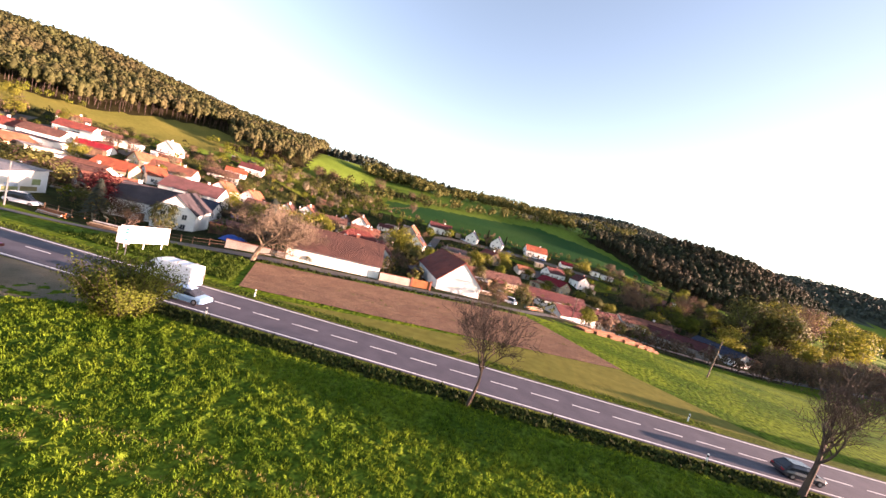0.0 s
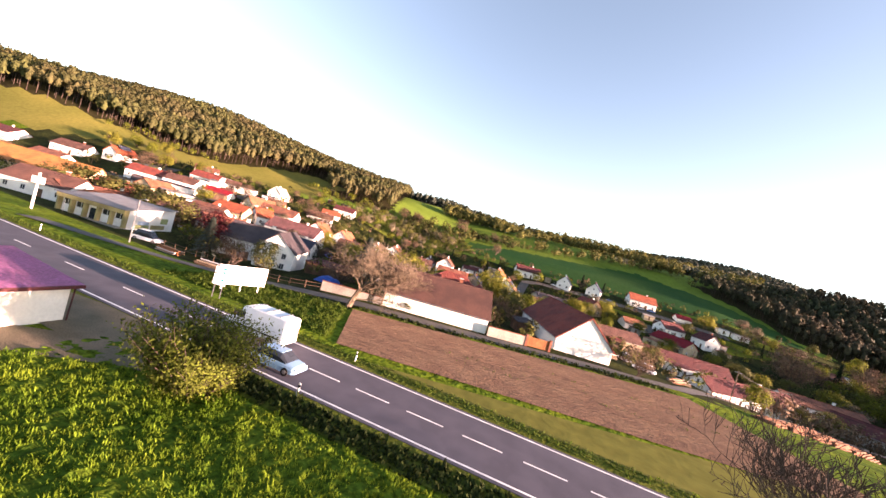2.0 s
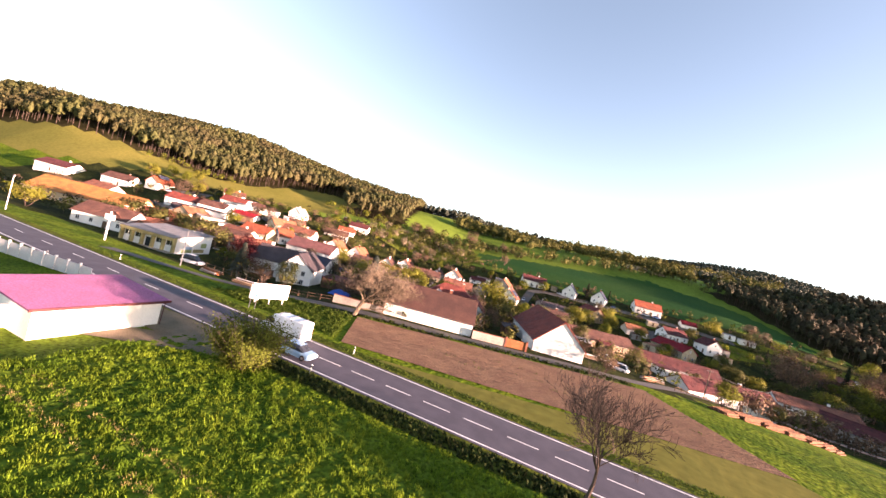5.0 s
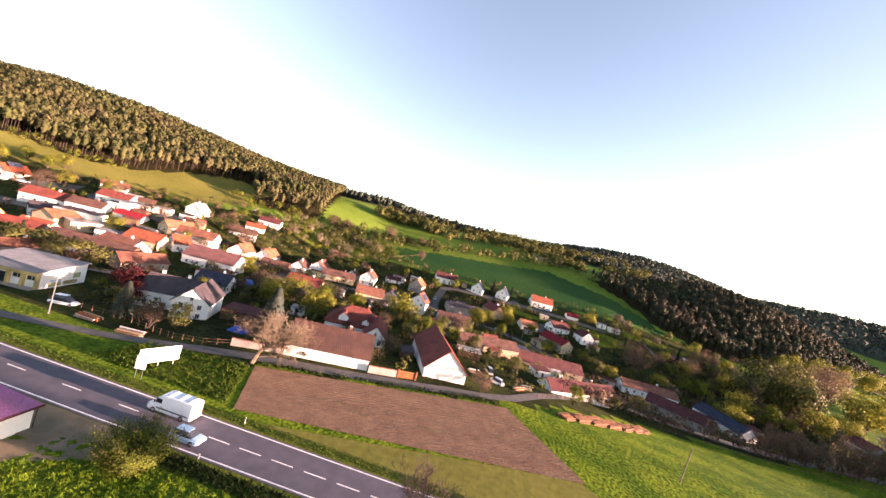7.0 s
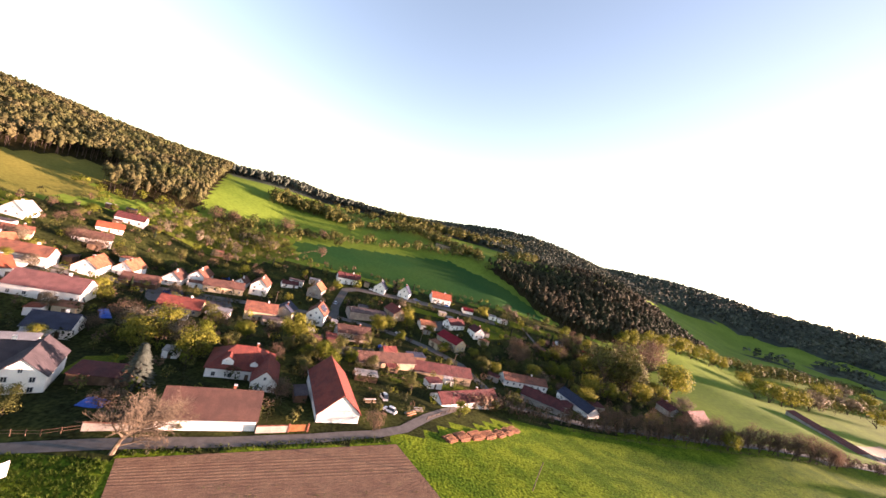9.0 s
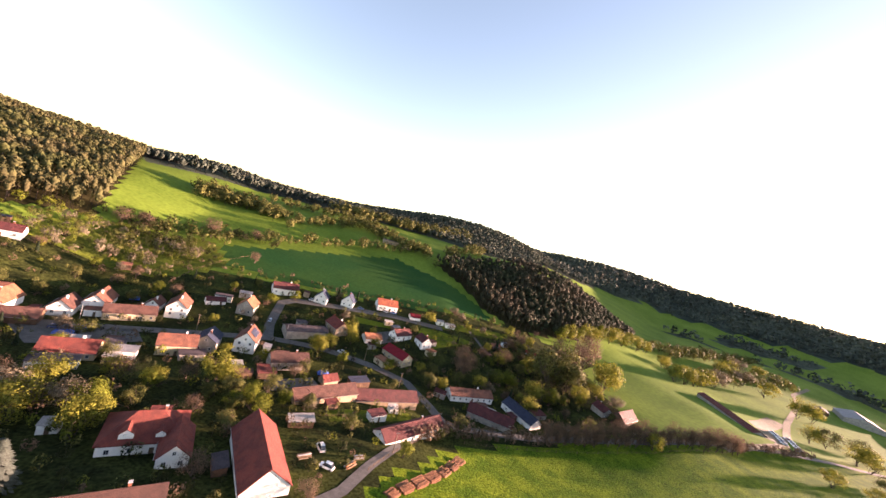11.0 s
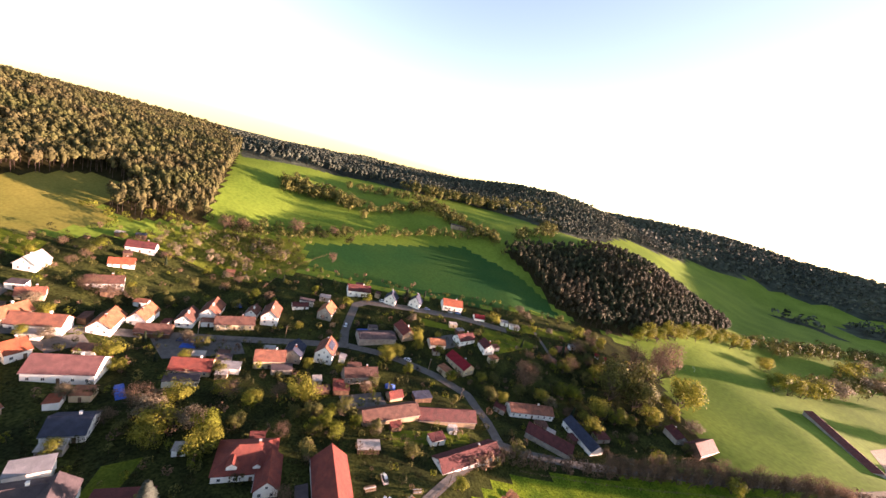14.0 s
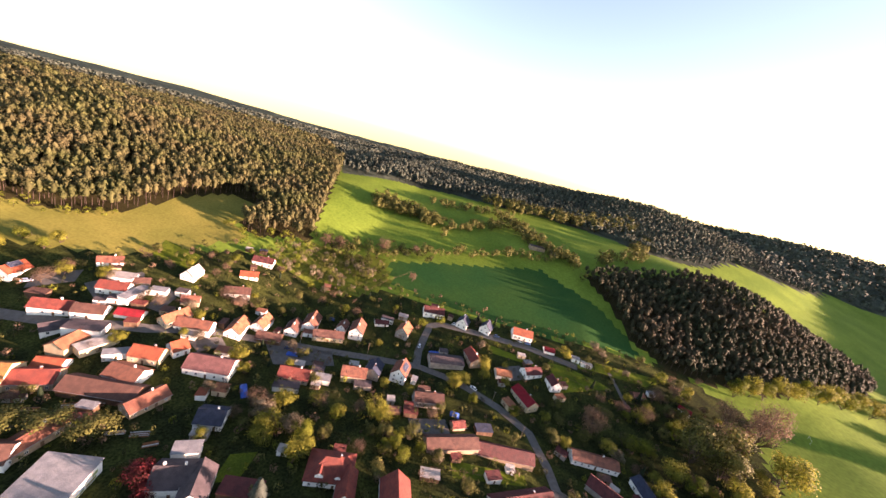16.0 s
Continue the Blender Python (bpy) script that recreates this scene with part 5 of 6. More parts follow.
def off_ruts(x, y):
    return track_gap(x, y) and not (0.0 < y + 20.2 + 0.25 * math.sin(x * 0.4) < 0.45 and -10 < x) and not (0.0 < y + 22.0 + 0.25 * math.sin(x * 0.4 + 1) < 0.45 and -10 < x)


blades("meadow_tufts", ((-34, -33), (40, -33), (75, -6.8), (-34, -6.8)), 0.28, 0.12, 0.26, LEAF["blade"], "lush meadow grass in tufts", 41, per=8, width=0.018, keep=off_ruts, lean=0.6, clump=1.1, base=lambda x, y: height(x, y) + sward(x, y))
blades("dry_grass", ((-12, -20.3), (45, -20.3), (45, -19.6), (-12, -19.6)), 0.3, 0.08, 0.2, LEAF["straw"], "dry straw-coloured grass along an old rut", 46, per=6, width=0.014, lean=0.9, clump=0.8, base=lambda x, y: height(x, y) + sward(x, y))
blades("dry_grass", ((-12, -22.1), (45, -22.1), (45, -21.4), (-12, -21.4)), 0.3, 0.08, 0.2, LEAF["straw"], "dry straw-coloured grass along an old rut", 47, per=6, width=0.014, lean=0.9, clump=0.8, base=lambda x, y: height(x, y) + sward(x, y))
blades("roadside_weeds", ((-9, -6.6), (75, -6.6), (75, -4.2), (-3, -4.2)), 0.4, 0.2, 0.55, LEAF["hedge"], "dark weeds and low scrub along the verge", 42, per=7, width=0.09)
blades("north_verge_weeds", ((-60, 4.2), (58, 4.2), (58, 6.2), (-60, 6.2)), 0.4, 0.1, 0.3, LEAF["weeds"], "rough grass and weeds on the far verge", 43, per=5, width=0.04)
for k, q in enumerate((0.0, 2.2, 6.0)):
    blades("field_weeds", ((6, 14.8 + q), (46, 24.0 + q), (46, 24.6 + q), (6, 15.4 + q)), 0.9, 0.08, 0.25, LEAF["weeds"], "sparse green weeds along a furrow", 48 + k, per=6, width=0.035, clump=1.6)
blades("weed_patch", ((-30, 8), (-5.2, 7.5), (-10.2, 20.5), (-30, 19)), 0.36, 0.15, 0.5, LEAF["weeds"], "dense bright green weeds on waste ground", 44, per=8, width=0.035, clump=1.2)
blades("lane_shrubs", ((-9.5, 21.6), (40, 39.6), (38.5, 41.4), (-10, 23)), 0.7, 0.2, 0.6, LEAF["hedge"], "low scrub between lane and ploughed field", 45, per=7, width=0.08)


def post(x, y):
    p = thing("marker_post", x, y, height(x, y), 0, "white roadside marker post with a dark band", "post", "marker posts")
    v, f = [], []
    box_data(-0.06, -0.05, -0.2, 0.06, 0.05, 0.68, v, f)
    box_data(-0.06, -0.05, 0.86, 0.06, 0.05, 1.0, v, f)
    part("body", mesh_of("body", v, f, PAINT), p)
    box("band", -0.062, -0.052, 0.68, 0.062, 0.052, 0.86, BLACK, p, "black reflector band")


# bare row along the lane
for k in range(46):
    tree("buds", 138 + k * 2.75 + rnd.uniform(-1, 1), 86 - k * 0.16 + (k % 2) * 3.2 + rnd.uniform(-0.6, 1.6), rnd.uniform(9, 14), 0.6, "in a row along the lane")
for px, py in ((0.6, -4.1), (0.2, 4.7), (54.8, 4.9), (50.5, -4.2), (-48, 4.8), (-48, -4.3)):
    post(px, py)


def billboard(x, y, turn):
    b = thing("billboard", x, y, height(x, y), turn, "white roadside billboard on steel legs", "billboard")
    for px in (-2.2, 0, 2.2):
        box("leg", px - 0.07, -0.07, -0.5, px + 0.07, 0.07, 1.2, METAL, b)
    p = box("panel", -2.9, -0.14, 0.95, 2.9, -0.02, 3.4, FRAME, b, "white sheet panel")
    grey = material("sign_grey", (0.35, 0.36, 0.38), 0.6)
    for i, (u, w) in enumerate(((-1.1, 1.5), (0.2, 2.0), (-0.4, 2.4))):
        box("line_of_writing", u - w / 2, -0.08, 0.55 - 0.55 * i, u + w / 2, -0.063, 0.75 - 0.55 * i, grey, p)


billboard(-20.6, 10.9, 66)


def town_sign(x, y):
    s = thing("direction_sign", x, y, height(x, y), 15, "stack of small white and turquoise direction boards on two posts", "sign")
    teal = material("turquoise_paint", (0.03, 0.45, 0.50), 0.5)
    for px in (-0.45, 0.45):
        box("leg", px - 0.04, -0.04, -0.4, px + 0.04, 0.04, 3.6, METAL, s)
    for i in range(5):
        b = box("board", -0.75, -0.1, 1.5 + 0.44 * i, 0.75, -0.05, 1.86 + 0.44 * i, FRAME, s)
        if i in (1, 3, 4):
            box("mark", 0.2, -0.035, -0.12, 0.5, -0.027, 0.12, teal, b)


town_sign(-19.3, 6.4)

# garage with its yard wall
g = thing("garage", -21.4, -12.8, height(-21, -12), 0, "low white flat-roofed garage with a magenta sheet roof", "garage")
box("wall", -4.0, -5.0, -0.6, 4.0, 5.0, 2.75, WALL["white"], g)
v, f = [], []
slab(v, f, (-4.6, -5.5, 3.35), (4.6, -5.5, 2.85), (4.6, 5.5, 2.85), (-4.6, 5.5, 3.35), 0.16)
rf = part("roof", mesh_of("roof", v, f, ROOF["magenta"]), g, "magenta ribbed sheet roof")
box("fascia", 4.5, -5.5, 2.62, 4.63, 5.5, 2.86, ROOF["maroon"], g, "dark fascia board")
v, f = [], []
tube([(4.55, 5.2, 2.7), (4.3, 5.1, 2.5), (4.15, 5.1, -0.1)], [0.05, 0.05, 0.05], 6, v, f)
part("downpipe", mesh_of("downpipe", v, f, ROOF["maroon"]), g)
yw = thing("yard_wall", -21.0, -18.2, height(-21, -18), -86, "long white rendered yard wall", "wall")
box("wall", -1.0, -0.15, -0.5, 9.0, 0.15, 2.0, WALL["white"], yw)
box("coping", -1.05, -0.2, 2.0, 9.05, 0.2, 2.08, CONCRETE, yw)


def panel_fence(x0, y0, x1, y1):
    n = int(math.hypot(x1 - x0, y1 - y0) / 2.1)
    t = math.degrees(math.atan2(y1 - y0, x1 - x0))
    fn = thing("panel_fence", x0, y0, height(x0, y0), t, "pale concrete panel fence with pillars", "fence")
    for i in range(n):
        z = height(x0 + (x1 - x0) * i / n, y0 + (y1 - y0) * i / n) - height(x0, y0)
        box("pillar", i * 2.1 - 0.12, -0.13, z - 0.4, i * 2.1 + 0.12, 0.13, z + 2.0, CONCRETE, fn)
        box("panel", i * 2.1 + 0.12, -0.04, z - 0.3, i * 2.1 + 1.98, 0.04, z + 1.75, CONCRETE, fn)


panel_fence(-70, -11, -33, -5.2)


def wall_run(name, x0, y0, x1, y1, h, mat, label, thick=0.3):
    t = math.degrees(math.atan2(y1 - y0, x1 - x0))
    L = math.hypot(x1 - x0, y1 - y0)
    w = thing(name, x0, y0, height(x0, y0), t, label, "wall")
    box("wall", 0, -thick / 2, -0.8, L, thick / 2, h, mat, w)
    box("coping", -0.04, -thick / 2 - 0.06, h, L + 0.04, thick / 2 + 0.06, h + 0.09, BRICKM, w, "brick coping")
    return w


wall_run("garden_wall", -19.5, 27.0, -9.2, 29.6, 1.7, WALL["stone"], "low plastered garden wall beside the lane")
wall_run("yard_wall", 9.0, 34.2, 15.6, 36.6, 1.6, WALL["stone"], "low grey yard wall beside a wooden gate")
gt = thing("gate", 15.7, 36.6, height(15.7, 36.6), 20, "wide orange-stained wooden yard gate", "gate")
for i in range(26):
    box("board", i * 0.15, -0.03, 0.1, i * 0.15 + 0.135, 0.03, 1.75 + 0.03 * (i % 2), GATE, gt)
for zz in (0.45, 1.35):
    box("rail", 0, 0.03, zz, 3.9, 0.09, zz + 0.12, GATE, gt)
for px in (-0.2, 4.1):
    box("pillar", px - 0.2, -0.2, -0.4, px + 0.2, 0.2, 2.0, BRICKM, gt, "brick gate pillar")


def pole(x, y, h, lean=0.0, lamp=False, name="utility_pole", label="grey wooden utility pole", arms=True):
    p = thing(name, x, y, height(x, y), rnd.uniform(-20, 20), label, "pole", "poles")
    v, f = [], []
    tube([(0, 0, -0.5), (lean * 0.5, 0, h * 0.5), (lean, 0, h)], [0.13, 0.11, 0.085], 8, v, f)
    part("shaft", mesh_of("shaft", v, f, PALEBARK if not lamp else METAL), p)
    if lamp:
        v, f = [], []
        tube([(0, 0, h - 0.1), (0.5, 0, h + 0.3), (1.3, 0, h + 0.35)], [0.04, 0.035, 0.03], 6, v, f)
        part("arm", mesh_of("arm", v, f, METAL), p)
        box("lamp_head", 1.0, -0.13, h + 0.3, 1.7, 0.13, h + 0.42, METAL, p)
    elif arms:
        box("crossarm", lean - 0.7, -0.05, h - 0.5, lean + 0.7, 0.05, h - 0.4, METAL, p)


pole(75.6, 30.7, 7.5, lean=0.5, arms=False)
pole(-8.9, 29.0, 7.0, lean=0.3, arms=False, label="pale concrete pole leaning beside the barn")
for px, py, lit in ((61.8, 67.6, False), (84.8, 89, False), (117.4, 87, False), (149.2, 87.6, False), (185.1, 83.8, False), (74.9, 120.7, False), (58.5, 138.2, False), (18.3, 149.8, True), (-19.2, 142.5, False), (-56.3, 131.8, True), (-52, 18, True), (-95, 8, True)):
    pole(px, py, 7.5, lamp=lit, name="street_lamp" if lit else "utility_pole", label="grey steel street lamp" if lit else "grey wooden utility pole beside the lane")


def log_pile(x, y, turn, L, n, seed):
    r = random.Random(seed)
    p = thing("log_pile", x, y, height(x, y), turn, "stack of sawn orange-brown logs beside the lane", "log pile")
    for i in range(n):
        v, f = [], []
        row, col = i // 9, i % 9
        rad = r.uniform(0.13, 0.22)
        yy, zz = (col - 4) * 0.42 + (row % 2) * 0.2, 0.2 + row * 0.36
        tube([(-L / 2 + r.uniform(-0.3, 0.3), yy, zz), (L / 2 + r.uniform(-0.3, 0.3), yy + r.uniform(-0.1, 0.1), zz)], [rad, rad * 0.9], 8, v, f)
        f += [tuple(range(7, -1, -1)), tuple(range(8, 16))]
        part("log", mesh_of("log", v, f, CUT), p)


for k, (lx, ly, lt, ll, ln) in enumerate(((57.5, 47.6, 38, 3.4, 16), (62.0, 50.2, 30, 4.2, 24), (67.2, 53.0, 30, 4.6, 27), (72.4, 56.2, 32, 4.8, 27), (77.6, 60.0, 38, 4.6, 24), (82.6, 64.4, 42, 4.6, 22), (87.2, 68.6, 42, 4.0, 18))):
    log_pile(lx, ly, lt, ll, ln, k + 1)


# ---------------- vehicles ----------------


def loft(sections, mat_name_faces=None):
    """A body from cross sections (x, list of (y, z)), all with the same count of points."""
    v, f = [], []
    n = len(sections[0][1])
    for x, ring in sections:
        v += [(x, y, z) for y, z in ring]
    for i in range(len(sections) - 1):
        for k in range(n):
            j = (k + 1) % n
            f.append((i * n + k, i * n + j, (i + 1) * n + j, (i + 1) * n + k))
    f += [tuple(range(n)), tuple(reversed(range((len(sections) - 1) * n, len(sections) * n)))]
    return v, f


def ring(w, z0, z1, top):
    """Half widths: w below, top above."""
    return [(-w, z0), (-w, z0 + (z1 - z0) * 0.55), (-top, z1 - 0.1), (-top + 0.1, z1), (top - 0.1, z1), (top, z1 - 0.1), (w, z0 + (z1 - z0) * 0.55), (w, z0)]


def wheel(parent, x, y, r):
    v, f = [], []
    tube([(0, -0.1, 0), (0, 0.1, 0)], [r, r], 16, v, f)
    f += [tuple(range(15, -1, -1)), tuple(range(16, 32))]
    w = part("wheel", mesh_of("tyre", v, f, BLACK), parent, "black tyre", pose(x, y, r))
    v, f = [], []
    s = -1 if y < 0 else 1
    tube([(0, s * 0.02, 0), (0, s * 0.12, 0)], [r * 0.6, r * 0.55], 12, v, f)
    f += [tuple(range(11, -1, -1)), tuple(range(12, 24))]
    part("rim", mesh_of("rim", v, f, METAL), w, "grey steel rim")


def car(x, y, turn, colour, label, L=4.3, W=1.75, H=1.45, name="car", group="parked cars"):
    c = thing(name, x, y, height(x, y) + (0.11 if abs(y) < 3.7 else 0.02), turn, label, "car", group)
    paint = material("car_paint", colour, 0.25, 1.0, 0.03, 5, 0.0, second=colour, spec=0.5)
    w, a = W / 2, L / 2
    v, f = loft([(-a, ring(w * 0.85, 0.35, 0.72, w * 0.8)), (-a + 0.25, ring(w * 0.97, 0.25, 0.85, w * 0.9)), (-a + 1.0, ring(w, 0.22, 0.92, w * 0.92)), (a - 1.2, ring(w, 0.22, 0.88, w * 0.92)), (a - 0.3, ring(w * 0.97, 0.25, 0.78, w * 0.88)), (a, ring(w * 0.85, 0.33, 0.62, w * 0.78))])
    part("body", mesh_of("body", v, f, paint, False), c)
    v, f = loft([(-a + 0.25, ring(w * 0.86, 0.84, 0.9, w * 0.8)), (-a + 0.75, ring(w * 0.86, 0.84, H - 0.06, w * 0.7)), (-0.1, ring(w * 0.88, 0.84, H, w * 0.72)), (0.55, ring(w * 0.88, 0.84, H - 0.05, w * 0.7)), (a - 0.95, ring(w * 0.88, 0.84, 0.9, w * 0.8))])
    part("cabin_glass", mesh_of("cabin_glass", v, f, GLASS), c, "dark glazed cabin")
    box("roof_panel", -a + 0.85, -w * 0.62, H - 0.03, 0.5, w * 0.62, H + 0.015, paint, c)
    for wx in (-a + 0.8, a - 0.85):
        for wy in (-w + 0.06, w - 0.06):
            wheel(c, wx, wy, 0.31)
    for wy in (-w * 0.6, w * 0.6):
        box("headlight", a - 0.12, wy - 0.18, 0.55, a - 0.01, wy + 0.18, 0.68, FRAME, c, "clear headlight")
        box("tail_light", -a - 0.01, wy - 0.15, 0.6, -a + 0.1, wy + 0.15, 0.76, ROOF["crimson"], c, "red tail light")
    return c


def van(x, y, turn, label, L=6.6, W=2.0, H=2.65):
    c = thing("van", x, y, height(x, 0) + 0.11, turn, label, "van")
    paint = material("van_paint", (0.70, 0.74, 0.78), 0.35, 1.0, 0.03, 5, 0.0, second=(0.64, 0.68, 0.72), spec=0.5)
    w, a = W / 2, L / 2
    v, f = loft([(-a, ring(w * 0.97, 0.4, H - 0.05, w * 0.9)), (-a + 0.2, ring(w, 0.35, H, w * 0.92)), (a - 2.3, ring(w, 0.35, H, w * 0.92)), (a - 1.75, ring(w, 0.35, H - 0.15, w * 0.9)), (a - 0.95, ring(w, 0.35, 1.5, w * 0.9)), (a - 0.25, ring(w * 0.97, 0.35, 1.18, w * 0.85)), (a, ring(w * 0.88, 0.4, 0.9, w * 0.78))])
    b = part("body", mesh_of("body", v, f, paint), c)
    v, f = [], []
    slab(v, f, (a - 0.93, -w * 0.84, 1.53), (a - 0.93, w * 0.84, 1.53), (a - 1.72, w * 0.82, H - 0.2), (a - 1.72, -w * 0.82, H - 0.2), 0.04)
    part("windscreen", mesh_of("windscreen", v, f, GLASS), c, "dark windscreen")
    for s in (-1, 1):
        box("side_window", a - 2.1, s * (w - 0.02) - 0.02, 1.45, a - 1.2, s * (w - 0.02) + 0.02, 2.05, GLASS, c, "dark cab window")
        box("mirror", a - 1.2, s * (w + 0.12) - 0.1, 1.5, a - 1.05, s * (w + 0.12) + 0.1, 1.85, BLACK, c)
        box("side_trim", -a + 0.5, s * w - 0.03, 0.75, a - 1.4, s * w + 0.03, 0.88, BLACK, c, "dark rubbing strip")
        for wx in (-a + 1.35, a - 1.05):
            wheel(c, wx, s * (w - 0.08), 0.36)
        box("tail_light", -a - 0.015, s * (w - 0.14) - 0.07, 0.9, -a + 0.06, s * (w - 0.14) + 0.07, 1.7, ROOF["crimson"], c, "red tail light")
        box("headlight", a - 0.2, s * w * 0.7 - 0.2, 0.85, a - 0.03, s * w * 0.7 + 0.2, 1.05, FRAME, c, "clear headlight")
    for i in range(3):
        box("roof_rail", -a + 0.9 + i * 1.5, -w * 0.85, H, -a + 1.0 + i * 1.5, w * 0.85, H + 0.08, METAL, c, "grey roof bar")
    return c


van(-8.5, 1.75, 180, "long high-roofed white delivery van on the main road")
car(61.4, -1.75, 0, (0.02, 0.022, 0.03), "black hatchback on the main road", group="cars on the road")
car(-3.2, -1.75, 0, (0.20, 0.34, 0.50), "silver-blue saloon on the main road", group="cars on the road")
car(40.2, 56.3, 150, (0.75, 0.75, 0.76), "white estate car parked on grass beside the lane", H=1.7)
car(38.4, 64.6, 110, (0.62, 0.62, 0.60), "pale van parked on grass beside the barn", H=1.9)
for px, py, pt, col, word in ((8.3, 163.7, 90, (0.55, 0.65, 0.75), "pale blue car parked in the side street"), (26.8, 193.4, 10, (0.6, 0.6, 0.62), "silver car parked before the houses"), (58, 194.9, 5, (0.10, 0.14, 0.25), "dark blue car parked before the houses"), (75.7, 197.2, 0, (0.5, 0.52, 0.55), "grey car parked before the houses"), (81.1, 197.5, 5, (0.15, 0.25, 0.5), "blue car parked before the houses"), (-52.7, 126.7, 12, (0.05, 0.12, 0.45), "blue car parked beside the street"), (-59.2, 124.6, 15, (0.04, 0.05, 0.12), "dark car parked beside the street"), (46.9, 143.5, 150, (0.6, 0.65, 0.7), "pale car on the village street"), (-181.2, 95.3, 60, (0.5, 0.6, 0.75), "pale blue van parked in a yard")):
    car(px, py, pt, col, word)
rl = random.Random(9)
for i in range(16):
    car(345 + (i % 8) * 5.2 + rl.uniform(-0.5, 0.5), 92 + (i // 8) * 9 + (i % 8) * 3.4, 120 + rl.uniform(-8, 8), rl.choice(((0.6, 0.6, 0.62), (0.1, 0.15, 0.3), (0.03, 0.03, 0.04), (0.5, 0.55, 0.6), (0.3, 0.05, 0.05))), "car parked in rows on a gravel yard")

# ---------------- yards, sheds and odds and ends ----------------


def shed(x, y, turn, L, W, h, roof, wall, label, rise=0.5):
    s = thing("shed", x, y, height(x, y), turn, label, "shed", "sheds")
    box("wall", -L / 2, -W / 2, -0.6, L / 2, W / 2, h, wall, s)
    v, f = [], []
    slab(v, f, (-L / 2 - 0.25, -W / 2 - 0.25, h + 0.08), (L / 2 + 0.25, -W / 2 - 0.25, h + 0.08), (L / 2 + 0.25, W / 2 + 0.25, h + rise), (-L / 2 - 0.25, W / 2 + 0.25, h + rise), 0.09)
    part("roof", mesh_of("roof", v, f, roof), s)
    box("door", -0.45, -W / 2 - 0.05, 0.0, 0.45, -W / 2 + 0.01, 1.9, WOOD, s, "plank door")
    HOUSES.append((x, y, max(L, W) / 2 + 0.5, turn, L, W))
    return s


W_, R_ = WALL, ROOF
shed(-31.1, 108.7, 12, 7.6, 4.7, 2.8, R_["metal"], W_["white"], "white lean-to with a pale metal roof")
shed(-35.8, 112.9, 12, 5.7, 4.7, 3.2, R_["slate"], W_["stone"], "grey annex with a dark flat roof")
shed(8.7, 104.6, 20, 5.7, 2.9, 2.2, R_["brown"], W_["wood"], "dark wooden shed in a garden")
shed(16.3, 106.8, 15, 6.7, 3.8, 2.6, R_["rust"], W_["wood"], "rusty-roofed wooden shed in a yard")
shed(31.6, 76.3, 10, 7.8, 3.9, 2.2, R_["pale"], W_["wood"], "ramshackle shed with a patched pale roof")
shed(-65.8, 82.7, 14, 5.7, 4.7, 2.6, R_["tan"], W_["cream"], "small outbuilding with a clay roof")
shed(-70.5, 77.9, -70, 4.7, 3.8, 2.5, R_["orange"], W_["white"], "small orange-roofed outbuilding in a yard")
shed(-25.3, 65.3, 10, 3.8, 2.9, 2.3, R_["pale"], W_["white"], "pale garden hut among trees")
shed(-111.5, 60.5, 30, 6.6, 3.8, 2.4, R_["metal"], W_["tan"], "grey-roofed lean-to in a yard")
shed(-93.5, 51.9, 20, 5.9, 3.5, 2.3, R_["rust"], W_["wood"], "rusty shed in a yard")
shed(-56.3, 141.3, 20, 6.5, 3.7, 2.6, R_["brick"], W_["white"], "small outbuilding between cottages")
shed(-18.5, 176.6, 5, 8.1, 3.6, 2.6, R_["slate"], W_["white"], "low white garage row on a lane")
shed(-9.4, 183.7, 5, 6.2, 3.6, 2.4, R_["metal"], W_["stone"], "grey flat-roofed garage in a yard")
shed(116, 196.3, 0, 5.4, 3.6, 2.3, R_["metal"], W_["white"], "pale greenhouse hut in a garden")
shed(123.5, 194.3, 0, 7.2, 3.1, 2.2, R_["pale"], W_["white"], "long pale greenhouse in a garden")
shed(76.3, 183.4, 10, 5.4, 2.7, 2.2, R_["pale"], W_["cream"], "cream garden shed on a lawn")
shed(171.1, 192.9, 20, 5.5, 2.8, 2.4, R_["metal"], W_["white"], "white garden hut with a metal roof")
shed(146.7, 170.5, 20, 4.6, 2.8, 2.2, R_["brown"], W_["wood"], "dark wooden hut on a garden plot")
shed(100.8, 158.5, 30, 6.5, 3.7, 2.6, R_["tan"], W_["cream"], "clay-roofed outbuilding behind a house")
shed(-131.4, 116.9, 20, 7.5, 4.2, 2.8, R_["metal"], W_["white"], "white flat-roofed garage beside a house")
shed(-123.5, 123.2, 15, 5.8, 4.2, 2.6, R_["slate"], W_["white"], "low white outbuilding beside a house")
shed(-140, 102.9, 25, 6.8, 4.2, 2.8, R_["slate"], W_["white"], "dark-roofed annex of a house")
shed(-118.2, 108.6, 15, 5.1, 4.3, 2.6, R_["brown"], W_["tan"], "brown-roofed outbuilding beside a house")
shed(-151.9, 115.5, 20, 11.6, 6.6, 3.0, R_["pale"], W_["white"], "white flat-roofed workshop in a yard")
shed(-168.6, 91.2, 20, 7.7, 4.3, 2.8, R_["brown"], W_["wood"], "dark timber shed in a yard")
shed(-134.4, 84.3, 20, 14.3, 7.1, 3.6, R_["slate"], W_["white"], "white building with a low dark roof")
shed(-113.5, 79.7, 40, 9.2, 3.7, 2.8, R_["metal"], W_["white"], "long pale carport beside a house")
shed(-80.8, 102.5, 15, 6.5, 4.6, 2.7, R_["brick"], W_["white"], "clay-roofed outbuilding beside a house")
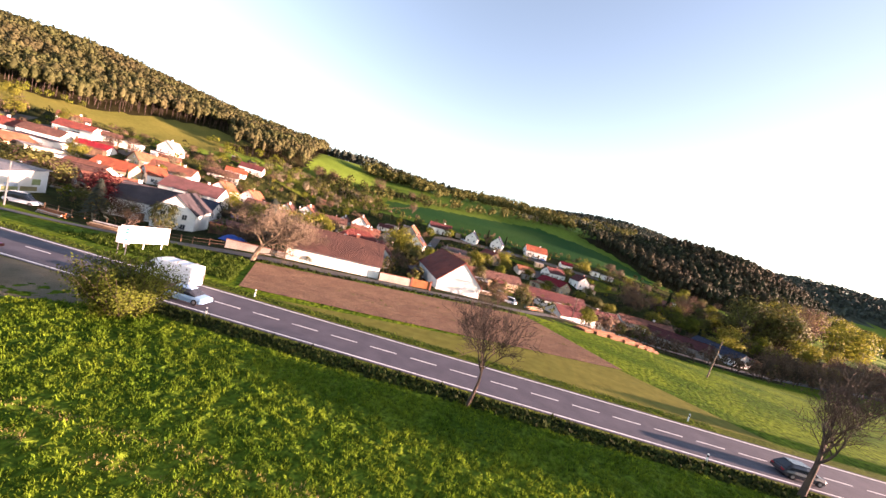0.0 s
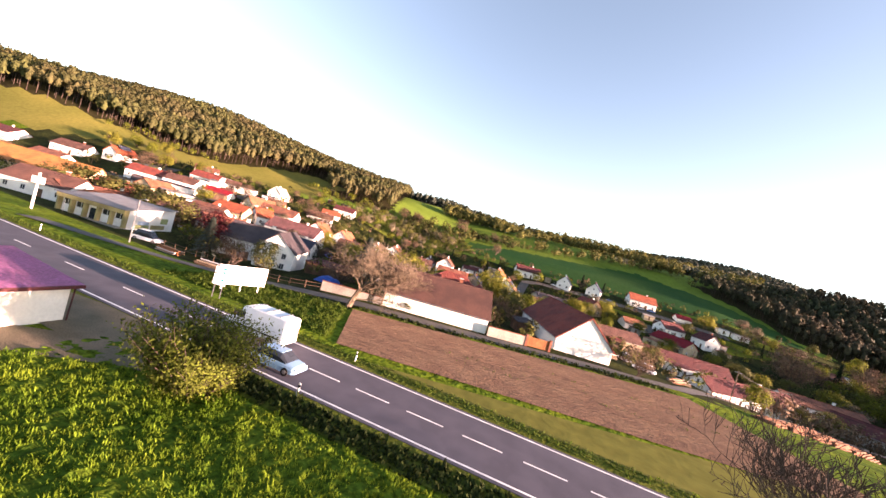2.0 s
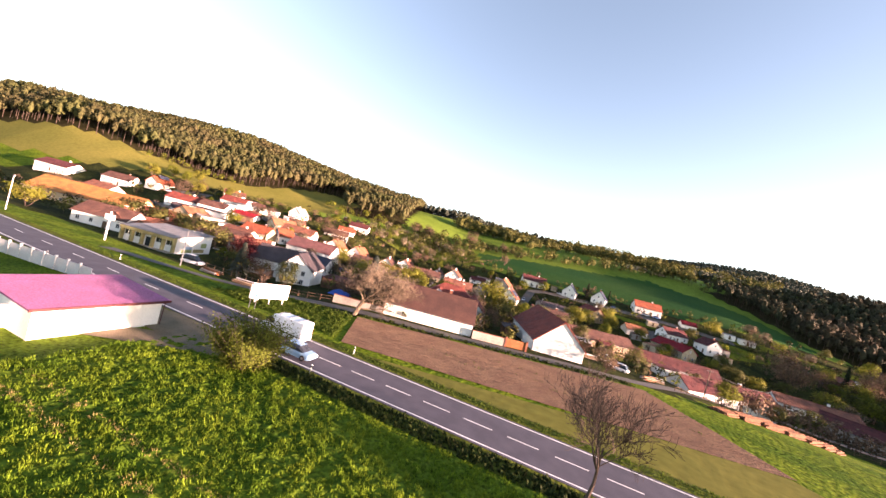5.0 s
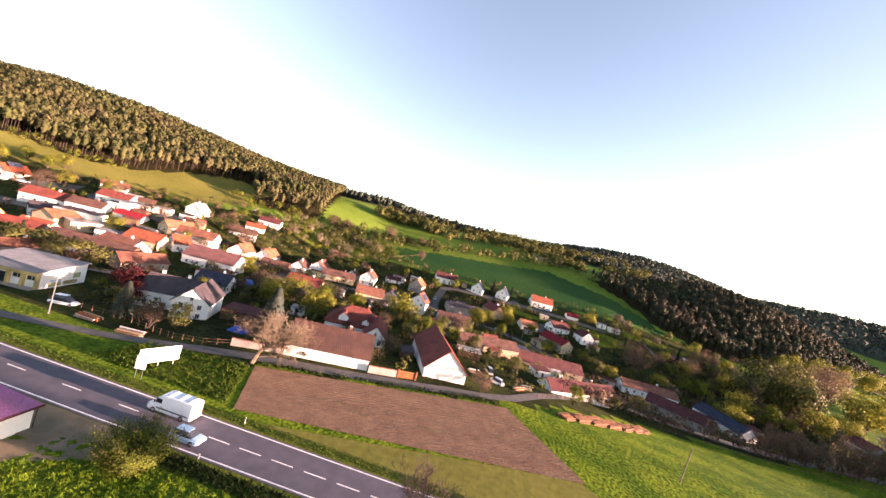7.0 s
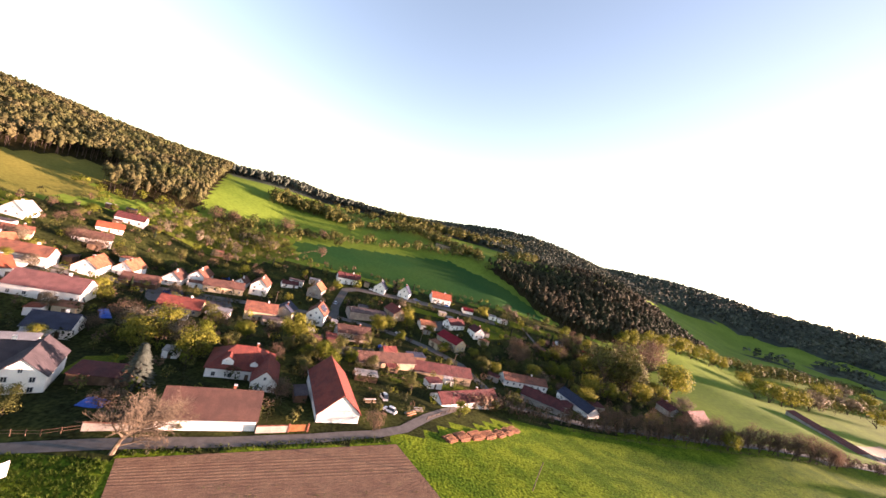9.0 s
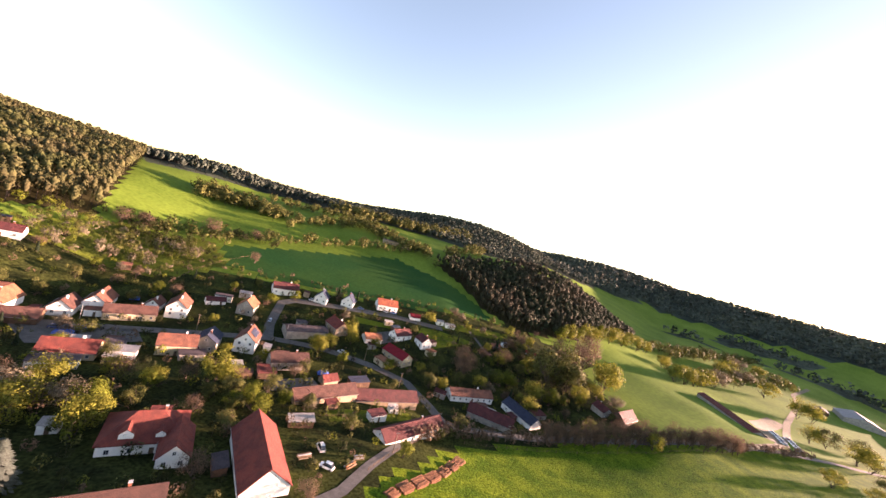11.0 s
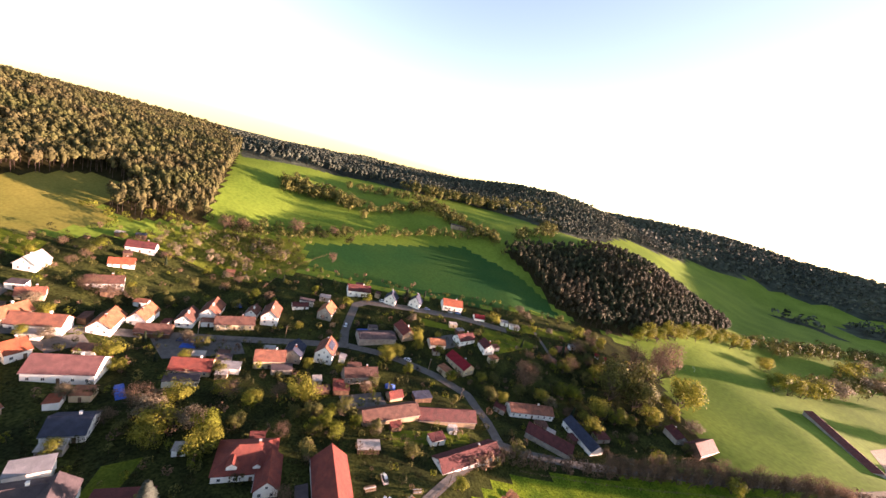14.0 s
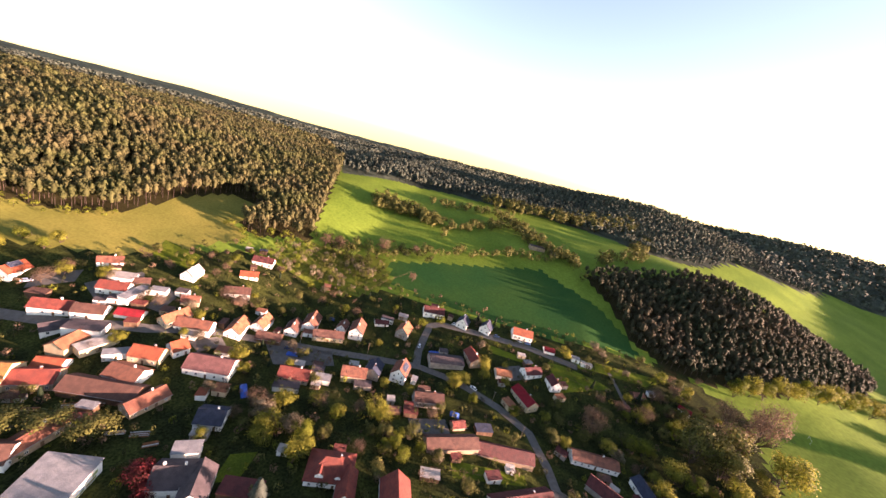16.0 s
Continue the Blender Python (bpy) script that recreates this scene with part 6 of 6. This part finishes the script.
shed(-87.5, 140.9, 10, 5.4, 3.6, 2.5, R_["brick"], W_["white"], "brick-roofed annex of a cottage")
shed(-120.2, 187.2, 20, 4.8, 2.8, 2.4, R_["navy"], W_["wood"], "blue-roofed hut at the edge of the wood")
shed(-128.2, 182.3, 20, 4, 2.4, 2.2, R_["pale"], W_["wood"], "pale-roofed hut at the edge of the wood")
shed(-69.1, 188.4, 20, 4.4, 3.5, 2.6, R_["brick"], W_["wood"], "small brick-roofed garden hut")
shed(149.7, 110.4, 10, 7.9, 4.9, 2.6, R_["maroon"], W_["stone"], "low stone outbuilding behind a house")
shed(96.6, 120, -30, 5.8, 3.9, 2.5, R_["maroon"], W_["stone"], "dark-roofed stone outbuilding beside the lane")
shed(58.8, 87.8, 25, 6.8, 3.9, 2.6, R_["maroon"], W_["white"], "low white annex behind a cottage")
shed(67.8, 139.7, -50, 6.6, 4.7, 3.0, R_["tan"], W_["cream"], "clay-roofed annex of a crimson-roofed house")
shed(-123.5, 95.3, 25, 5.2, 3.5, 2.4, R_["rust"], W_["wood"], "brown-roofed lean-to beside a crimson shed")
shed(-123.6, 79.9, 73, 13.6, 5.5, 3.0, R_["pale"], W_["cream"], "flat pale-roofed wing of a cream barn")
shed(-137.2, 108.9, 95, 14.2, 5, 3.2, R_["metal"], W_["white"], "long white wing with a grey roof")
shed(-43.1, 96.2, 18, 11.4, 4.3, 2.6, R_["slate"], W_["white"], "grey lean-to before a red-roofed house")
shed(53.9, 114, 20, 8.7, 4.8, 2.4, R_["navy"], W_["wood"], "dark shed with a blue-black roof")
shed(-11.7, 114.3, 20, 8.5, 4.3, 2.6, R_["slate"], W_["stone"], "dark-roofed annex in a narrow yard")
shed(-54.4, 52.9, 27, 8.4, 4.9, 4.2, R_["metal"], W_["white"], "flat-roofed white extension of a villa")
shed(-28.9, 46.8, 12, 13, 6, 2.4, R_["maroon"], W_["wood"], "low dark garden building on a terrace")
shed(94.5, 357.4, 10, 17.2, 7, 4.0, R_["slate"], W_["tan"], "long villa with a dark roof on the slope")
shed(113.4, 355.2, -15, 10.9, 6.2, 4.5, R_["slate"], W_["tan"], "dark-roofed annex on the slope")

for k, c4 in enumerate((((39.6, 88.7), (74.9, 97.8), (75.9, 92.3), (41.4, 80.4)), ((95.8, 187), (110.6, 187.5), (140.6, 182.2), (102.1, 163.8)), ((111.8, 196.4), (191.7, 214.5), (169.9, 199.2), (118.6, 190.4)), ((173.5, 169.3), (189.2, 178.3), (190.4, 170.9), (174.3, 160.6)), ((47.7, 185.8), (77.4, 183.5), (87.8, 179.2), (56.4, 178.8)), ((-171.8, 160.4), (-144.9, 160.3), (-139.8, 144.1), (-163.3, 142.5)), ((-39.9, 47.1), (-32.7, 50.3), (-33.9, 62.9), (-42.2, 58.8)))):
    patch("lawn", c4, 0.1, LAWN, "patch of mown lawn between houses", n=12)
for c4 in (((-162, 105), (-151, 127), (-138, 114), (-148, 99)), ((-183, 99), (-171, 112), (-166, 104), (-178, 92)), ((-133, 124), (-124, 120), (-121, 107), (-128, 106)), ((-98, 100), (-90, 112), (-84, 108), (-90, 97)), ((16, 104), (34, 112), (38, 103), (20, 96)), ((60, 168), (76, 176), (80, 166), (66, 158))):
    patch("yard", c4, 0.12, LANE, "pale worn yard between the houses", n=8)
patch("village_square", ((-71.2, 122.3), (-37.8, 133.6), (-31.2, 123.3), (-58.1, 109.1)), 0.14, LANE, "worn asphalt square on the village street", n=14)
ribbon("garden_path", ((141.5, 197), (145.8, 183.4), (149.2, 169.6)), 1.3, 0.14, LANE, "narrow asphalt path between garden plots", "path")
rs = random.Random(77)
yards = [q for q in HOUSES if 55 < q[1] < 215 and -215 < q[0] < 150]
made = 0
for k, (hx, hy, hr, ht, hL, hW) in enumerate(yards):
    side = rs.choice((-1, 1))
    off = hW / 2 + rs.uniform(3.0, 4.5)
    a = radians(ht + 90)
    sx, sy = hx + math.cos(a) * off * side + rs.uniform(-3, 3), hy + math.sin(a) * off * side + rs.uniform(-1, 1)
    if made < 34 and inside(sx, sy, VILLAGE) and free(sx, sy, 2.6) and off_lane(sx, sy, 5.0):
        made += 1
        shed(sx, sy, ht, rs.uniform(3.5, 6.5), rs.uniform(2.6, 3.6), rs.uniform(2.1, 2.6), R_[rs.choice(("brown", "slate", "rust", "metal", "maroon", "pale"))], W_[rs.choice(("wood", "wood", "tan", "stone", "white"))], "small lean-to shed beside a village house")
# the long stable row and the halls in the eastern valley
house(349, 139, 61.6, 69, 9, 2.5, 4.4, "rust", "stone", "stable", "by the pitch", chimney=0)
house(690, 192, 30, 62, 34, 5.0, 10.5, "metal", "stone", "hall", "in the valley", chimney=0, windows=False)
house(676, 142, 28, 60, 24, 4.5, 8.0, "metal", "stone", "hall", "in the valley", chimney=0, windows=False)
house(640, 206, 25, 22, 14, 4.0, 6.5, "navy", "wood", "hall", "in the valley", chimney=0, windows=False)
ribbon("yard_ground", ((336.3, 100.8), (357.6, 113.4), (386.5, 136.2), (450.3, 155.8)), 7, 0.12, GRAVEL, "gravel yard with parked cars", "yard", step=6)
ribbon("valley_track", ((255.4, 84.7), (329.4, 96.2), (394.4, 121.5), (462.2, 153.7), (617.7, 216.9), (704.4, 262.6), (824.1, 299)), 2.5, 0.15, GRAVEL, "pale track across the valley", "road", step=6)


def panel_on_roof(x, y, z, turn, tilt, w, h):
    p = thing("solar_panel", x, y, z, turn, "dark blue solar panel array on a tiled roof", "solar panel", "solar panels")
    t = part("frame", mesh_of("frame", *boxed(-w / 2, -h / 2, 0, w / 2, h / 2, 0.06), METAL), p, m=pose(0, 0, 0, tilt, 0, 0))
    n = max(2, int(w / 1.1))
    for i in range(n):
        for j in range(2):
            x0 = -w / 2 + 0.05 + i * (w - 0.1) / n
            y0 = -h / 2 + 0.05 + j * (h - 0.1) / 2
            box("cell", x0 + 0.02, y0 + 0.02, 0.055, x0 + (w - 0.1) / n - 0.02, y0 + (h - 0.1) / 2 - 0.02, 0.075, R_["navy"], t)


def boxed(*a):
    v, f = [], []
    box_data(*a, v, f)
    return v, f


def fence(name, pts, h, step, mat, label):
    """Posts and rails along a line."""
    fn = thing(name, pts[0][0], pts[0][1], height(*pts[0]), 0, label, "fence", "fences")
    x0, y0, z0 = pts[0][0], pts[0][1], height(*pts[0])
    for (ax, ay), (bx, by) in zip(pts, pts[1:]):
        d = math.hypot(bx - ax, by - ay)
        n = max(1, int(d / step))
        line = [(ax + (bx - ax) * i / n, ay + (by - ay) * i / n) for i in range(n + 1)]
        for px, py in line:
            z = height(px, py) - z0
            box("post", px - x0 - 0.06, py - y0 - 0.06, z - 0.4, px - x0 + 0.06, py - y0 + 0.06, z + h, mat, fn)
        for k in (0.4, 0.85):
            v, f = [], []
            tube([(px - x0, py - y0, height(px, py) - z0 + h * k) for px, py in line], [0.035] * (n + 1), 4, v, f)
            part("rail", mesh_of("rail", v, f, mat), fn)


panel_on_roof(6.1, 132, height(3.9, 132) + 7.5, 88, 41.6, 7.0, 3.4)
panel_on_roof(-188.6, 96.2, height(-190.5, 96.5) + 5.3, 100, 38, 5.4, 2.7)
fence("garden_fence", ((52, 56.6), (61.8, 67.6), (73.3, 77.5), (86.8, 89.1)), 1.2, 2.5, WOOD, "weathered wooden garden fence along the lane")
fence("garden_fence", ((-30, 23.5), (-24, 24.5), (-19.6, 27)), 1.3, 2.0, WOOD, "dark wooden garden fence")
fence("garden_fence", ((-62, 25), (-45, 27), (-31, 23.5)), 1.3, 2.2, WOOD, "dark wooden garden fence beside the waste ground")
fence("garden_fence", ((-20.1, 236.5), (-33.7, 216.9), (-42.2, 199), (-46.8, 182.4)), 1.4, 3.0, WOOD, "long weathered fence up the slope")
fence("garden_fence", ((17.2, 189), (52.6, 194.6), (93.5, 193.6), (126.1, 188.2)), 1.1, 3.0, WOOD, "low fence before the row of houses")
fence("garden_fence", ((31.5, 80.9), (54.9, 87.5), (58.5, 97.9)), 1.1, 2.5, WOOD, "wooden fence round a yard")
fence("field_fence", ((95.3, 82.1), (140.3, 81.4), (194.9, 78.3), (256.9, 81.5)), 1.2, 5.0, WOOD, "post and rail fence beside the meadow")
fence("garden_fence", ((-102.5, 95), (-86.2, 102.8), (-67.3, 114)), 1.3, 2.5, WOOD, "wooden fence along the village street")
fence("garden_fence", ((107.4, 178.2), (136.8, 172.9), (171, 182.4)), 1.0, 3.0, WOOD, "fence between garden plots")
BLUE = material("blue_tarpaulin", (0.03, 0.10, 0.42), 0.5, 1.0, 0.2, 5, 0.03, second=(0.02, 0.07, 0.3))


def tarp_heap(x, y, turn, L, W, h, label):
    t = thing("covered_heap", x, y, height(x, y), turn, label, "heap", "covered heaps")
    r = random.Random(int(x * 10))
    v, f = [], []
    n = 7
    for j in range(n + 1):
        for i in range(n + 1):
            a, b = i / n * 2 - 1, j / n * 2 - 1
            z = h * max(0.0, 1 - max(abs(a), abs(b)) ** 3) * r.uniform(0.8, 1.1)
            v.append((a * L / 2, b * W / 2, z - 0.03))
    for j in range(n):
        for i in range(n):
            k = j * (n + 1) + i
            f.append((k, k + 1, k + n + 2, k + n + 1))
    part("cover", mesh_of("cover", v, f, BLUE, True), t)


for row in ((-54.6, 121.3, 15, 7, 3, 1.6, "load under a blue tarpaulin beside the street"), (-37.7, 116.5, 15, 6, 4, 1.4, "heap under a blue tarpaulin"), (-52.1, 162.4, 20, 4, 4, 0.9, "round blue covered pool on a lawn"), (-24, 36, 0, 5, 3, 1.3, "heap under a blue tarpaulin by a garden"), (19.8, 161.6, 20, 9, 6, 1.2, "blue tarpaulins over a yard"), (-58.3, 87.6, 40, 3, 9, 1.0, "long blue covered pool"), (38.3, 117.9, 0, 5, 4, 1.3, "heap under a dark blue tarpaulin")):
    tarp_heap(*row)


def stack(x, y, turn, L, label, seed):
    """A heap of planks and junk."""
    r = random.Random(seed)
    s = thing("timber_stack", x, y, height(x, y), turn, label, "timber stack", "timber stacks")
    for i in range(16):
        y0, z0 = r.uniform(-0.9, 0.9), 0.05 + 0.16 * (i // 3)
        box("plank", -L / 2 + r.uniform(0, 0.4), y0 - 0.12, z0, L / 2 - r.uniform(0, 0.5), y0 + 0.12, z0 + 0.12, r.choice((WOOD, GATE, CONCRETE, WALL["tan"])), s)


for row in ((34, 60.1, 20, 4, "stack of old timber beside the barn", 1), (47, 57.8, 40, 4, "heap of timber and scrap beside the lane", 2), (49.9, 62, 10, 3.5, "heap of timber and scrap beside the lane", 3), (-104.4, 55.3, 35, 5, "stack of pale building slabs in a yard", 4), (-97.8, 58.7, 35, 5, "stack of pale building slabs in a yard", 5), (-81.7, 52, 30, 6, "stack of boards in a yard", 6), (-74.3, 54.1, 30, 6, "stack of boards in a yard", 7), (-68, 52.2, 40, 5, "stack of boards in a yard", 8), (-112.3, 48.9, 30, 5, "stack of pale building slabs in a yard", 9), (-48, 22, 0, 5, "heap of boards beside the waste ground", 10), (-36, 20, 10, 5, "pale concrete slabs beside the waste ground", 11)):
    stack(*row)


def goal(x, y, turn):
    g = thing("goal_frame", x, y, height(x, y), turn, "white football goal frame on a meadow", "goal")
    for px in (-3.6, 3.6):
        box("post", px - 0.06, -0.06, -0.2, px + 0.06, 0.06, 2.44, FRAME, g)
    box("crossbar", -3.66, -0.06, 2.44, 3.66, 0.06, 2.56, FRAME, g)


goal(292.5, 206, 60)
goal(220.3, 175.8, 60)


def wires(x0, y0, h0, x1, y1, h1, n=3):
    w = thing("overhead_wire", 0, 0, 0, 0, "thin dark overhead wires between poles", "wire", "overhead wires")
    for k in range(n):
        path = []
        for i in range(13):
            t = i / 12
            x, y = x0 + (x1 - x0) * t, y0 + (y1 - y0) * t
            z = height(x0, y0) + h0 + (height(x1, y1) + h1 - height(x0, y0) - h0) * t - 0.9 * 4 * t * (1 - t)
            path.append((x + 0.5 * (k - 1), y, z))
        v, f = [], []
        tube(path, [0.018] * 13, 3, v, f)
        part("wire", mesh_of("wire", v, f, BLACK), w)


for a, b in (((61.8, 67.6), (84.8, 89)), ((84.8, 89), (117.4, 87)), ((117.4, 87), (149.2, 87.6)), ((149.2, 87.6), (185.1, 83.8)), ((74.9, 120.7), (58.5, 138.2))):
    wires(*a, 7.1, *b, 7.1)
# yard of the shop: sign mast, parked van, hoarding
m = thing("sign_mast", -71.5, 14.5, height(-71.5, 14.5), 20, "white sign mast before the shop", "sign")
box("mast", -0.12, -0.12, -0.4, 0.12, 0.12, 6.5, FRAME, m)
box("board", -1.0, -0.16, 4.6, 1.0, 0.16, 5.8, FRAME, m, "white sign board")
car(-58, 25, 20, (0.7, 0.7, 0.7), "white van parked beside the shop", L=5.0, W=1.9, H=2.1)
